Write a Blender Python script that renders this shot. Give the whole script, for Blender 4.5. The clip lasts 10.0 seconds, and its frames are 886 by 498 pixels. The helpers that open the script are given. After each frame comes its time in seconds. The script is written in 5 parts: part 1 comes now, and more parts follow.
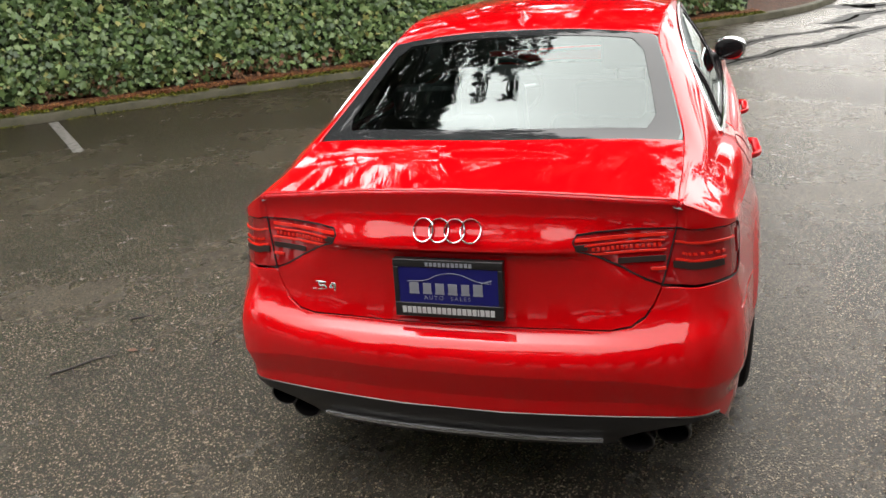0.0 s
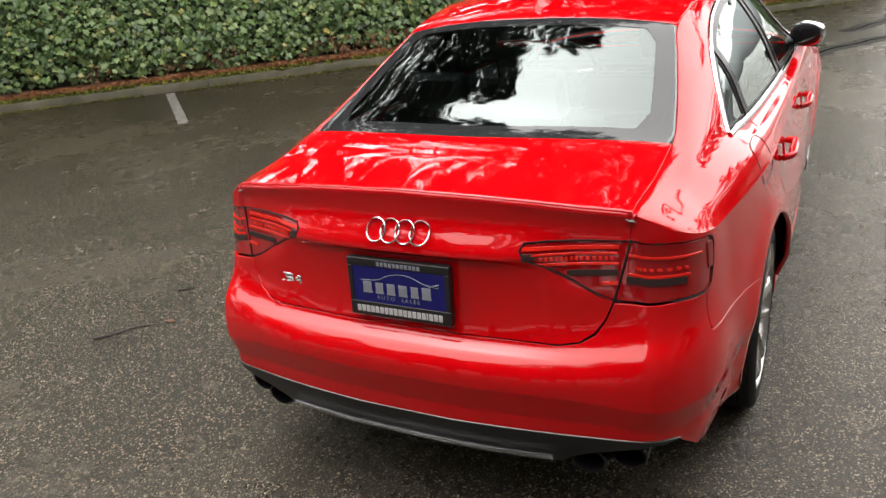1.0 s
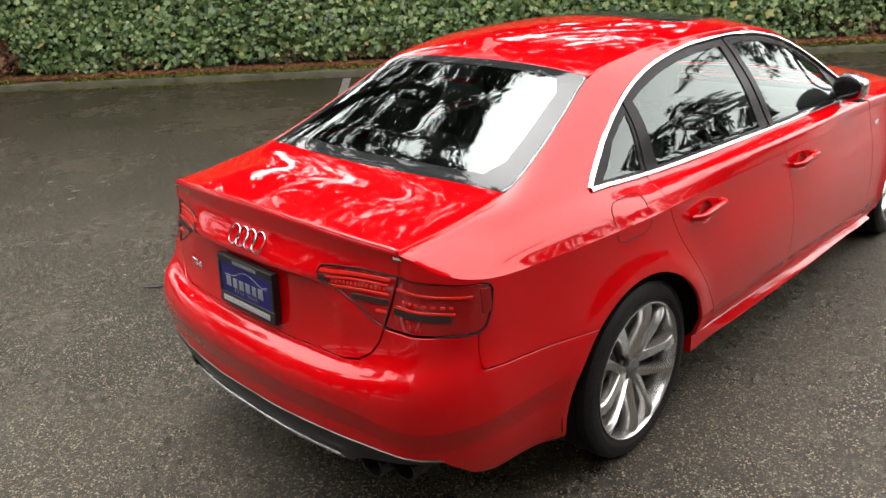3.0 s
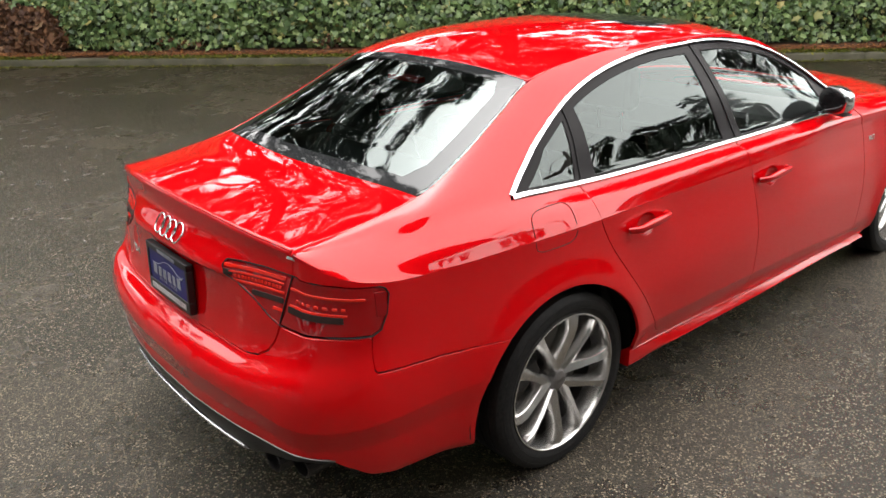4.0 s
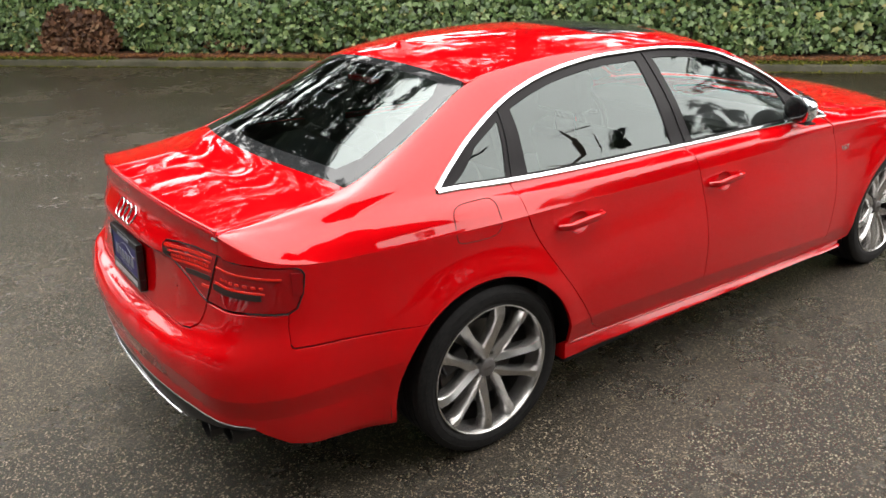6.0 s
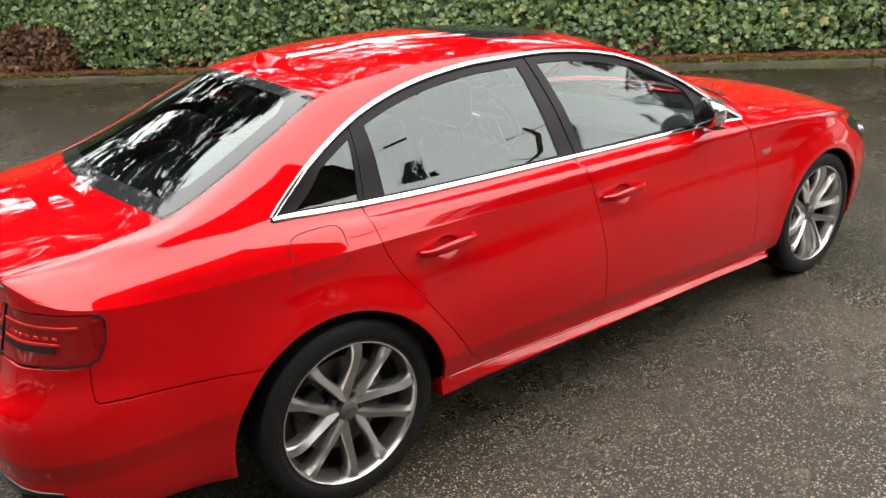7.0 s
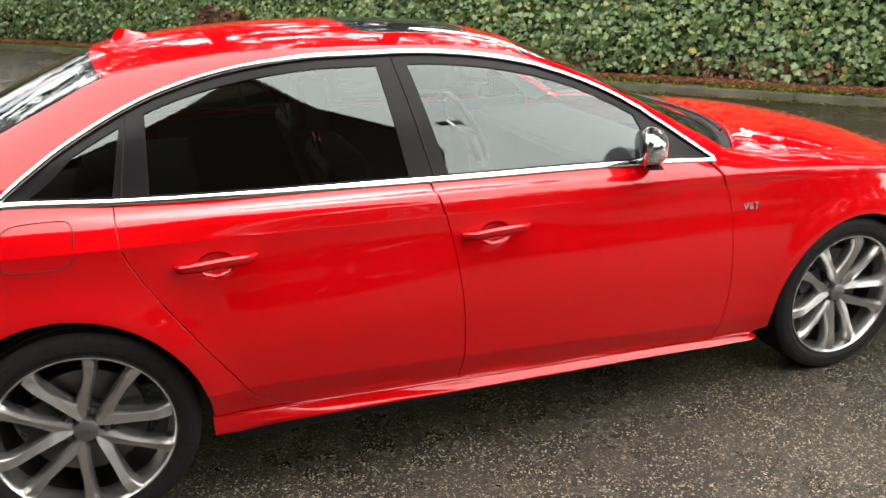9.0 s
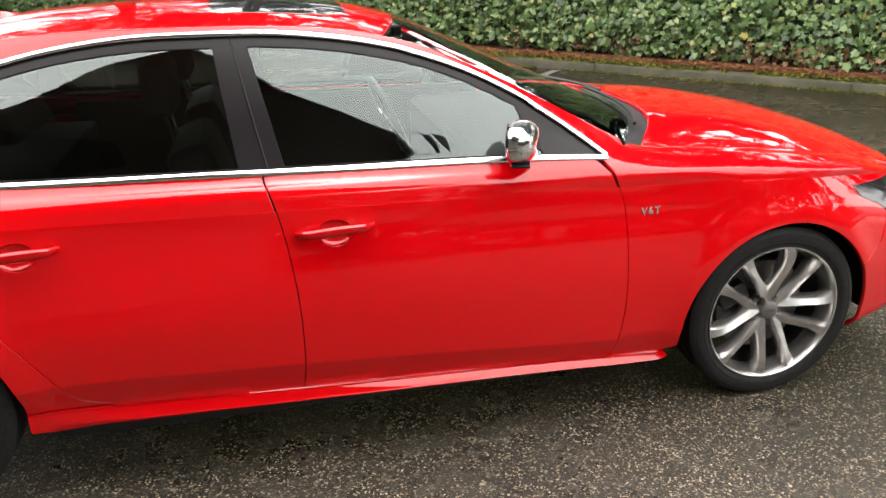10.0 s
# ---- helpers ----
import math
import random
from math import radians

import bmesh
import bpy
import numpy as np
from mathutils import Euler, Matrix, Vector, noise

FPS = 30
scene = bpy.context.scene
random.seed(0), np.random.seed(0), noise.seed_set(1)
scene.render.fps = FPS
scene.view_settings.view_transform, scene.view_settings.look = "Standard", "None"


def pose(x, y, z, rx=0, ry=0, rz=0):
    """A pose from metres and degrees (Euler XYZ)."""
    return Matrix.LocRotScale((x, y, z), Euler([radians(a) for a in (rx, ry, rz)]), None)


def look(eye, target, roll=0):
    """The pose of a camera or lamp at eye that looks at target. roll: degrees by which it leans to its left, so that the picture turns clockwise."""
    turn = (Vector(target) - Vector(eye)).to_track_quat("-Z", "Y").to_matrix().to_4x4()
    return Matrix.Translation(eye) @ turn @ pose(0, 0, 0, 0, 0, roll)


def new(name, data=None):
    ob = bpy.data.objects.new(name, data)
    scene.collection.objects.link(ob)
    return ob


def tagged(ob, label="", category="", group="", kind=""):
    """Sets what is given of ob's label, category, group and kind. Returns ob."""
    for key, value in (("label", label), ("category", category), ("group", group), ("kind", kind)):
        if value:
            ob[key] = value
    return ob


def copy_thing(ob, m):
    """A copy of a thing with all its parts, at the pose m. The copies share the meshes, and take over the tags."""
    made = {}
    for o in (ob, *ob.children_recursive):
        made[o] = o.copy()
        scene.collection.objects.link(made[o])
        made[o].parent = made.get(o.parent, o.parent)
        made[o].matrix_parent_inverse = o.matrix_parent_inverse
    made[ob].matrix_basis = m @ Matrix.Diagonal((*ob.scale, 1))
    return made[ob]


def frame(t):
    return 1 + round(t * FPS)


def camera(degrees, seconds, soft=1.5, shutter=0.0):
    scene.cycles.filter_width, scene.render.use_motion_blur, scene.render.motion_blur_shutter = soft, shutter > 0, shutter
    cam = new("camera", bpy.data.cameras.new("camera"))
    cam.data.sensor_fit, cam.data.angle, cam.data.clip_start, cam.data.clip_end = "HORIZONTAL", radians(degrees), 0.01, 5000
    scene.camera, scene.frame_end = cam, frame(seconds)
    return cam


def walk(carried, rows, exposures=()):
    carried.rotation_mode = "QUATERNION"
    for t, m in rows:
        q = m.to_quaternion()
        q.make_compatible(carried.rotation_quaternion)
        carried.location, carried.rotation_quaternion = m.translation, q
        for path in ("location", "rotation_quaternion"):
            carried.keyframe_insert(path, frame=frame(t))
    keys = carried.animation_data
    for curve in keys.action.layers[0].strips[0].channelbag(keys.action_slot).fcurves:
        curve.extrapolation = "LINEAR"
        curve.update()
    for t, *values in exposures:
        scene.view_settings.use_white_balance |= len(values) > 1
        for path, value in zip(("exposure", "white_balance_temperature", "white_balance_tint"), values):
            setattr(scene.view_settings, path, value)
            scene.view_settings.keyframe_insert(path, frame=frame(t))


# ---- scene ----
cam = camera(58.8, 10.0)
PATH = [
    (0, (-2.883, -0.611, 1.646), (-1.105, -0.035, 0.932), -4.5),
    (0.5, (-2.715, -0.791, 1.657), (-0.980, -0.130, 0.913), -2.9),
    (1, (-2.636, -1.035, 1.661), (-1.002, -0.160, 0.910), -5.4),
    (1.5, (-2.571, -1.362, 1.700), (-1.010, -0.363, 0.946), -2.6),
    (2, (-2.339, -1.553, 1.675), (-0.846, -0.454, 0.925), -1.1),
    (2.2, (-2.272, -1.650, 1.703), (-0.816, -0.506, 0.949), -2.1),
    (3.3, (-2.062, -2.206, 1.769), (-0.796, -0.840, 1.041), -2.3),
    (3.5, (-1.973, -2.250, 1.744), (-0.709, -0.882, 1.015), -0.9),
    (4, (-1.814, -2.373, 1.787), (-0.617, -0.960, 1.031), -1.8),
    (4.5, (-1.736, -2.626, 1.806), (-0.627, -1.151, 1.036), -0.2),
    (5, (-1.688, -2.755, 1.805), (-0.633, -1.234, 1.048), -0.3),
    (5.2, (-1.692, -2.770, 1.843), (-0.639, -1.249, 1.083), 0.0),
    (6.3, (-1.459, -2.776, 1.763), (-0.366, -1.269, 1.031), -2.0),
    (6.5, (-1.341, -2.784, 1.756), (-0.259, -1.275, 1.012), -1.7),
    (7, (-1.033, -2.844, 1.744), (0.058, -1.332, 1.021), -3.3),
    (7.5, (-0.702, -3.000, 1.739), (0.261, -1.404, 1.015), -1.8),
    (8, (-0.344, -3.020, 1.696), (0.563, -1.370, 1.022), -1.6),
    (8.5, (-0.007, -3.081, 1.675), (0.800, -1.384, 0.990), -0.6),
    (9, (0.328, -3.053, 1.611), (0.956, -1.284, 0.920), -0.7),
    (9.5, (0.712, -2.978, 1.574), (1.277, -1.179, 0.909), -1.1),
    (10, (1.115, -3.054, 1.573), (1.525, -1.236, 0.849), -1.1),
]
walk(cam, [(t, look(eye, target, roll)) for t, eye, target, roll in PATH],
     exposures=[(0, 2.55), (2, 2.6), (4, 2.6), (7, 2.75), (8.5, 2.9), (10, 3.08)])

# ---- light ----
world = bpy.data.worlds.new("overcast_sky")
world.use_nodes = True
scene.world = world
wn, wl = world.node_tree.nodes, world.node_tree.links
sky = wn.new("ShaderNodeTexSky")
sky.sky_type, sky.sun_disc = "NISHITA", False
sky.sun_elevation, sky.sun_rotation = radians(70), radians(32)
sky.dust_density, sky.air_density = 3.2, 1.0
hsv = wn.new("ShaderNodeHueSaturation")      # cloud cover: nearly grey
hsv.inputs["Saturation"].default_value = 0.05
wl.new(sky.outputs[0], hsv.inputs["Color"])
wl.new(hsv.outputs[0], wn["Background"].inputs["Color"])
wn["Background"].inputs["Strength"].default_value = 0.06
sun = new("sun", bpy.data.lights.new("sun", "SUN"))
sun.data.energy, sun.data.angle, sun.data.color = 1.5, radians(150), (1.0, 0.965, 0.915)
sun.matrix_world = look((1.6, 0.4, 9), (0, 0, 0))


# ---- materials ----
def material(name, color, rough=0.5, metal=0.0, **extra):
    m = bpy.data.materials.new(name)
    m.use_nodes = True
    p = m.node_tree.nodes["Principled BSDF"]
    p.inputs["Base Color"].default_value = (*color, 1)
    p.inputs["Roughness"].default_value = rough
    p.inputs["Metallic"].default_value = metal
    for key, value in extra.items():
        p.inputs[key.replace("_", " ")].default_value = value
    return m


def node(m, kind, **sets):
    n = m.node_tree.nodes.new(kind)
    for key, value in sets.items():
        n.inputs[key.replace("_", " ")].default_value = value
    return n


def link(m, a, b):
    m.node_tree.links.new(a, b)


def bsdf(m):
    return m.node_tree.nodes["Principled BSDF"]


def ramp(m, source, stops):
    n = m.node_tree.nodes.new("ShaderNodeValToRGB")
    e = n.color_ramp.elements
    while len(e) < len(stops):
        e.new(0.5)
    for el, (at, c) in zip(e, stops):
        el.position, el.color = at, (*c, 1) if len(c) == 3 else c
    link(m, source, n.inputs["Fac"])
    return n.outputs["Color"]


def bump(m, source, strength, distance, after=None):
    n = node(m, "ShaderNodeBump", Strength=strength, Distance=distance)
    link(m, source, n.inputs["Height"])
    if after:
        link(m, after, n.inputs["Normal"])
    return n.outputs["Normal"]


PAINT = material("red_paint", (0.62, 0.002, 0.006), 0.35, 0.0, Specular_IOR_Level=0.0, Coat_Weight=1.0, Coat_Roughness=0.01, Coat_IOR=1.52)
_f = node(PAINT, "ShaderNodeTexNoise", Scale=2200.0, Detail=1.0)
link(PAINT, ramp(PAINT, _f.outputs["Fac"], [(0.35, (0.49, 0.0008, 0.0026)), (0.7, (0.60, 0.0013, 0.004))]), bsdf(PAINT).inputs["Base Color"])
_f = node(PAINT, "ShaderNodeTexNoise", Scale=260.0, Detail=2.0)      # orange peel in the lacquer
link(PAINT, bump(PAINT, _f.outputs["Fac"], 0.004, 0.002), bsdf(PAINT).inputs["Coat Normal"])
BLACK_GLOSS = material("gloss_black", (0.012, 0.011, 0.012), 0.10)
FRAME_BLACK = material("satin_black_trim", (0.016, 0.014, 0.015), 0.25, Specular_IOR_Level=0.12)
BLACK = material("black_plastic", (0.011, 0.011, 0.012), 0.42)
_f = node(BLACK, "ShaderNodeTexNoise", Scale=600.0, Detail=2.0)
link(BLACK, bump(BLACK, _f.outputs["Fac"], 0.15, 0.001), bsdf(BLACK).inputs["Normal"])
DARK = material("dark_gap", (0.004, 0.004, 0.004), 0.8)
RUBBER = material("tyre_rubber", (0.014, 0.014, 0.015), 0.6, Specular_IOR_Level=0.2)
_f = node(RUBBER, "ShaderNodeTexNoise", Scale=40.0, Detail=5.0)
link(RUBBER, ramp(RUBBER, _f.outputs["Fac"], [(0.3, (0.008, 0.008, 0.009)), (0.75, (0.020, 0.019, 0.018))]), bsdf(RUBBER).inputs["Base Color"])
link(RUBBER, bump(RUBBER, _f.outputs["Fac"], 0.2, 0.002), bsdf(RUBBER).inputs["Normal"])
ALLOY = material("silver_wheel", (0.6, 0.59, 0.58), 0.24, 0.9)
_f = node(ALLOY, "ShaderNodeTexNoise", Scale=30.0, Detail=6.0)
link(ALLOY, ramp(ALLOY, _f.outputs["Fac"], [(0.3, (0.55, 0.535, 0.52)), (0.7, (0.64, 0.63, 0.62))]), bsdf(ALLOY).inputs["Base Color"])
FRIT = material("printed_glass_edge", (0.02, 0.021, 0.022), 0.04, Specular_IOR_Level=0.4)
CHROME = material("chrome", (0.80, 0.81, 0.82), 0.08, 1.0)
SATIN = material("satin_aluminium", (0.72, 0.72, 0.73), 0.22, 1.0)
STEEL = material("brake_steel", (0.17, 0.16, 0.15), 0.42, 1.0)
# centre cap alloy with its shadow put into a darker grey
CAP_SHADED = material("shaded_centre_cap", (0.22, 0.21, 0.21), 0.4, 0.8)
BARREL = material("dark_wheel_barrel", (0.045, 0.042, 0.040), 0.5, 0.8)
LAMP_RED = material("lamp_dark_red", (0.32, 0.003, 0.005), 0.04, Coat_Weight=0.6, Coat_Roughness=0.01)
LAMP_BRIGHT = material("lamp_bright_red", (0.74, 0.016, 0.008), 0.12)
REFLECTOR = material("lamp_side_reflector", (0.26, 0.003, 0.005), 0.06)
LAMP_GREY = material("lamp_smoked", (0.035, 0.020, 0.018), 0.35, Specular_IOR_Level=0.2)
CLEAR = material("lamp_clear", (0.26, 0.27, 0.28), 0.10, 0.5)
CABIN = material("cabin_leather", (0.028, 0.027, 0.028), 0.5)
_f = node(CABIN, "ShaderNodeTexVoronoi", Scale=160.0)
link(CABIN, bump(CABIN, _f.outputs["Distance"], 0.25, 0.002), bsdf(CABIN).inputs["Normal"])
ROOF_LINER = material("grey_lining", (0.20, 0.20, 0.19), 0.9)
PLATE_BLUE = material("plate_blue", (0.006, 0.007, 0.13), 0.35)
WHITE = material("white_print", (0.55, 0.55, 0.56), 0.4)
SILVER_PRINT = material("silver_print", (0.24, 0.25, 0.29), 0.4)


def window_glass(name, tint, ior):
    """A thin pane: what is behind it seen through the tint, and a mirror image by Fresnel."""
    m = bpy.data.materials.new(name)
    m.use_nodes = True
    m.node_tree.nodes.remove(bsdf(m))
    clear, gloss = node(m, "ShaderNodeBsdfTransparent", Color=(*tint, 1)), node(m, "ShaderNodeBsdfGlossy", Roughness=0.0, Color=(0.87, 0.96, 0.94, 1))
    fres, mix = node(m, "ShaderNodeFresnel", IOR=ior), m.node_tree.nodes.new("ShaderNodeMixShader")
    link(m, fres.outputs[0], mix.inputs[0])
    link(m, clear.outputs[0], mix.inputs[1])
    link(m, gloss.outputs[0], mix.inputs[2])
    link(m, mix.outputs[0], m.node_tree.nodes["Material Output"].inputs["Surface"])
    return m


GLASS = window_glass("side_glass", (0.36, 0.39, 0.38), 1.82)
FRONT_GLASS = window_glass("front_glass", (0.74, 0.78, 0.77), 1.75)
REAR_GLASS = window_glass("rear_glass", (0.28, 0.33, 0.32), 1.9)

# wet asphalt: dark binder, pale and brown stones, wet and half-dry areas
ASPHALT = material("wet_asphalt", (0.05, 0.048, 0.045), 0.4, Specular_IOR_Level=0.5, Specular_Tint=(1.0, 0.95, 0.86, 1), Coat_Weight=0.45, Coat_Tint=(1.0, 0.97, 0.91, 1), Coat_Roughness=0.12, Coat_IOR=1.33)
_tc = node(ASPHALT, "ShaderNodeTexCoord")
_st = node(ASPHALT, "ShaderNodeTexVoronoi", Scale=185.0, Randomness=1.0)
_s2 = node(ASPHALT, "ShaderNodeTexVoronoi", Scale=420.0, Randomness=1.0)
_lo = node(ASPHALT, "ShaderNodeTexNoise", Scale=0.55, Detail=6.0, Roughness=0.62)
_md = node(ASPHALT, "ShaderNodeTexNoise", Scale=7.0, Detail=5.0, Roughness=0.6)
for _n in (_st, _s2, _lo, _md):
    link(ASPHALT, _tc.outputs["Object"], _n.inputs["Vector"])
_hs = node(ASPHALT, "ShaderNodeSeparateColor")
link(ASPHALT, _st.outputs["Color"], _hs.inputs[0])
_stone = ramp(ASPHALT, _hs.outputs[0], [(0.0, (0.004, 0.0035, 0.003)), (0.55, (0.010, 0.009, 0.008)), (0.72, (0.045, 0.038, 0.031)), (0.84, (0.16, 0.14, 0.115)), (0.93, (0.52, 0.48, 0.42)), (1.0, (0.90, 0.86, 0.80))])
_h2 = node(ASPHALT, "ShaderNodeSeparateColor")
link(ASPHALT, _s2.outputs["Color"], _h2.inputs[0])
_fine = ramp(ASPHALT, _h2.outputs[0], [(0.0, (0.026, 0.023, 0.020)), (0.8, (0.055, 0.049, 0.042)), (1.0, (0.17, 0.155, 0.135))])
_mx = node(ASPHALT, "ShaderNodeMixRGB", Fac=0.22)
link(ASPHALT, _stone, _mx.inputs["Color1"])
link(ASPHALT, _fine, _mx.inputs["Color2"])
_wet = ramp(ASPHALT, _lo.outputs["Fac"], [(0.36, (0.26, 0.225, 0.18)), (0.62, (0.58, 0.505, 0.405))])
_mu = node(ASPHALT, "ShaderNodeMixRGB", Fac=1.0)
_mu.blend_type = "MULTIPLY"
link(ASPHALT, _mx.outputs[0], _mu.inputs["Color1"])
link(ASPHALT, _wet, _mu.inputs["Color2"])
link(ASPHALT, _mu.outputs[0], bsdf(ASPHALT).inputs["Base Color"])
_ad = node(ASPHALT, "ShaderNodeMath")
link(ASPHALT, _lo.outputs["Fac"], _ad.inputs[0])
_sc = node(ASPHALT, "ShaderNodeMath")
_sc.operation, _sc.inputs[1].default_value = "MULTIPLY", 0.35
link(ASPHALT, _md.outputs["Fac"], _sc.inputs[0])
link(ASPHALT, _sc.outputs[0], _ad.inputs[1])
link(ASPHALT, ramp(ASPHALT, _ad.outputs[0], [(0.50, (0.16, 0.16, 0.16)), (0.85, (0.34, 0.34, 0.34))]), bsdf(ASPHALT).inputs["Roughness"])
_b1 = bump(ASPHALT, _st.outputs["Distance"], 0.7, 0.006)
_b2 = bump(ASPHALT, _s2.outputs["Distance"], 0.35, 0.003, _b1)
link(ASPHALT, _b2, bsdf(ASPHALT).inputs["Normal"])
link(ASPHALT, _b2, bsdf(ASPHALT).inputs["Coat Normal"])

# kerb concrete with moss along its top
CONCRETE = material("kerb_concrete", (0.2, 0.19, 0.17), 0.75)
_tc = node(CONCRETE, "ShaderNodeTexCoord")
_n1 = node(CONCRETE, "ShaderNodeTexNoise", Scale=3.0, Detail=8.0, Roughness=0.65)
_n2 = node(CONCRETE, "ShaderNodeTexNoise", Scale=60.0, Detail=4.0)
for _n in (_n1, _n2):
    link(CONCRETE, _tc.outputs["Object"], _n.inputs["Vector"])
link(CONCRETE, ramp(CONCRETE, _n1.outputs["Fac"], [(0.3, (0.042, 0.040, 0.022)), (0.5, (0.080, 0.074, 0.046)), (0.75, (0.125, 0.112, 0.080))]), bsdf(CONCRETE).inputs["Base Color"])
link(CONCRETE, bump(CONCRETE, _n2.outputs["Fac"], 0.5, 0.01), bsdf(CONCRETE).inputs["Normal"])


def speckled(name, stops, scale, rough=0.8, island=False, **extra):
    """A rough natural surface whose colour runs through stops, by noise or by loose piece."""
    m = material(name, stops[0][1], rough, **extra)
    if island:
        src = node(m, "ShaderNodeNewGeometry").outputs["Random Per Island"]
    else:
        n = node(m, "ShaderNodeTexNoise", Scale=scale, Detail=6.0, Roughness=0.65)
        link(m, node(m, "ShaderNodeTexCoord").outputs["Object"], n.inputs["Vector"])
        src = n.outputs["Fac"]
        link(m, bump(m, src, 0.6, 0.02), bsdf(m).inputs["Normal"])
    link(m, ramp(m, src, stops), bsdf(m).inputs["Base Color"])
    return m


LEAF = speckled("ivy_leaf", [(0.0, (0.027, 0.056, 0.016)), (0.35, (0.080, 0.140, 0.042)), (0.7, (0.145, 0.222, 0.076)), (0.93, (0.215, 0.285, 0.105)), (1.0, (0.32, 0.27, 0.08))], 1, 0.38, True)
DEAD_LEAF = speckled("withered_leaf", [(0.0, (0.045, 0.017, 0.008)), (0.5, (0.11, 0.045, 0.018)), (0.85, (0.19, 0.09, 0.04)), (1.0, (0.30, 0.19, 0.11))], 1, 0.7, True)
MOSS = speckled("moss", [(0.0, (0.045, 0.056, 0.005)), (0.6, (0.115, 0.125, 0.010)), (1.0, (0.22, 0.20, 0.018))], 1, 0.9, True)
SOIL = speckled("needle_litter", [(0.25, (0.022, 0.010, 0.005)), (0.5, (0.065, 0.024, 0.009)), (0.75, (0.13, 0.050, 0.016))], 14, 0.85)
LITTER = speckled("rust_needles", [(0.0, (0.08, 0.024, 0.007)), (0.5, (0.22, 0.075, 0.018)), (0.9, (0.33, 0.13, 0.035)), (1.0, (0.40, 0.22, 0.10))], 1, 0.8, True)
# near-black green: the shade deep between ivy leaves, put into a colour
SHADE = speckled("ivy_gap_shade", [(0.3, (0.010, 0.014, 0.008)), (0.7, (0.030, 0.036, 0.018))], 6, 0.9)
NEEDLE = speckled("needle_spray", [(0.0, (0.008, 0.018, 0.008)), (0.6, (0.020, 0.036, 0.014)), (1.0, (0.04, 0.056, 0.024))], 1, 0.6, True)
BARK = speckled("bark", [(0.3, (0.05, 0.035, 0.025)), (0.7, (0.13, 0.095, 0.07))], 9, 0.9)
LINE_PAINT = speckled("worn_line_paint", [(0.38, (0.06, 0.056, 0.05)), (0.5, (0.18, 0.17, 0.155)), (0.7, (0.26, 0.25, 0.23))], 16, 0.6)
WET_CRACK = material("wet_crack", (0.006, 0.0055, 0.005), 0.9, Specular_IOR_Level=0.0)
DAMP = speckled("damp_asphalt", [(0.35, (0.012, 0.011, 0.009)), (0.7, (0.032, 0.028, 0.022))], 40, 0.55, Specular_IOR_Level=0.22)
TWIG = material("wet_twig", (0.012, 0.009, 0.007), 0.7)
WALL = speckled("pale_siding", [(0.3, (0.10, 0.09, 0.08)), (0.7, (0.14, 0.125, 0.11))], 5, 0.7)
ROOFING = speckled("canopy_boards", [(0.3, (0.27, 0.245, 0.22)), (0.7, (0.36, 0.33, 0.30))], 12, 0.85)


# ---- curves and surfaces of the car body ----
def slopes(t, v):
    """Slopes of a smooth curve through unevenly spaced knots, along the last axis."""
    h = np.diff(t, axis=-1)
    k = np.diff(v, axis=-1) / h
    m = np.empty_like(v)
    m[..., 1:-1] = (k[..., :-1] * h[..., 1:] + k[..., 1:] * h[..., :-1]) / (h[..., :-1] + h[..., 1:])
    m[..., 0], m[..., -1] = k[..., 0], k[..., -1]
    flat = k[..., :-1] * k[..., 1:] <= 0
    m[..., 1:-1] = np.where(flat, 0, m[..., 1:-1])
    lim = 3 * np.minimum(np.abs(k[..., :-1]), np.abs(k[..., 1:]))
    m[..., 1:-1] = np.sign(m[..., 1:-1]) * np.minimum(np.abs(m[..., 1:-1]), lim)
    return m


def hermite(h, a, b, ma, mb, f):
    return (2 * f**3 - 3 * f**2 + 1) * a + (f**3 - 2 * f**2 + f) * h * ma + (3 * f**2 - 2 * f**3) * b + (f**3 - f**2) * h * mb


def curve(*knots):
    """A smooth function through (t, value) knots; goes on straight beyond them."""
    t, v = np.array([k[0] for k in knots], float), np.array([k[1] for k in knots], float)
    m = slopes(t, v)

    def at(x):
        x = np.asarray(x, float)
        i = np.clip(np.searchsorted(t, x) - 1, 0, len(t) - 2)
        h = t[i + 1] - t[i]
        f = (x - t[i]) / h
        out = hermite(h, v[i], v[i + 1], m[i], m[i + 1], np.clip(f, 0, 1))
        return out + np.where(f < 0, f * h * m[0], 0) + np.where(f > 1, (f - 1) * h * m[-1], 0)

    return at


def row_curve(t, v, x):
    """For every row its own smooth curve through knots t, v [n, k], at x [n]."""
    m = slopes(t, v)
    i = np.clip((t < x[:, None]).sum(1) - 1, 0, t.shape[1] - 2)
    r = np.arange(len(x))
    h = t[r, i + 1] - t[r, i]
    f = np.clip((x - t[r, i]) / h, -0.2, 1.2)
    return hermite(h, v[r, i], v[r, i + 1], m[r, i], m[r, i + 1], f)


# plan outline of the body, from the middle of the tail round the right side to the nose: (x, half width)
OUTLINE = [(-1.05, 0), (-1.04, 0.28), (-1.003, 0.52), (-0.94, 0.70), (-0.82, 0.778), (-0.5, 0.830), (-0.1, 0.882), (0.6, 0.900),
           (1.5, 0.896), (2.3, 0.882), (2.8, 0.893), (3.15, 0.862), (3.4, 0.785), (3.56, 0.59), (3.63, 0.3), (3.66, 0)]
_pts = np.array(OUTLINE)
_u = np.concatenate([[0], np.cumsum(np.hypot(*np.diff(_pts, axis=0).T))])
_fu = np.linspace(0, _u[-1], 1500)


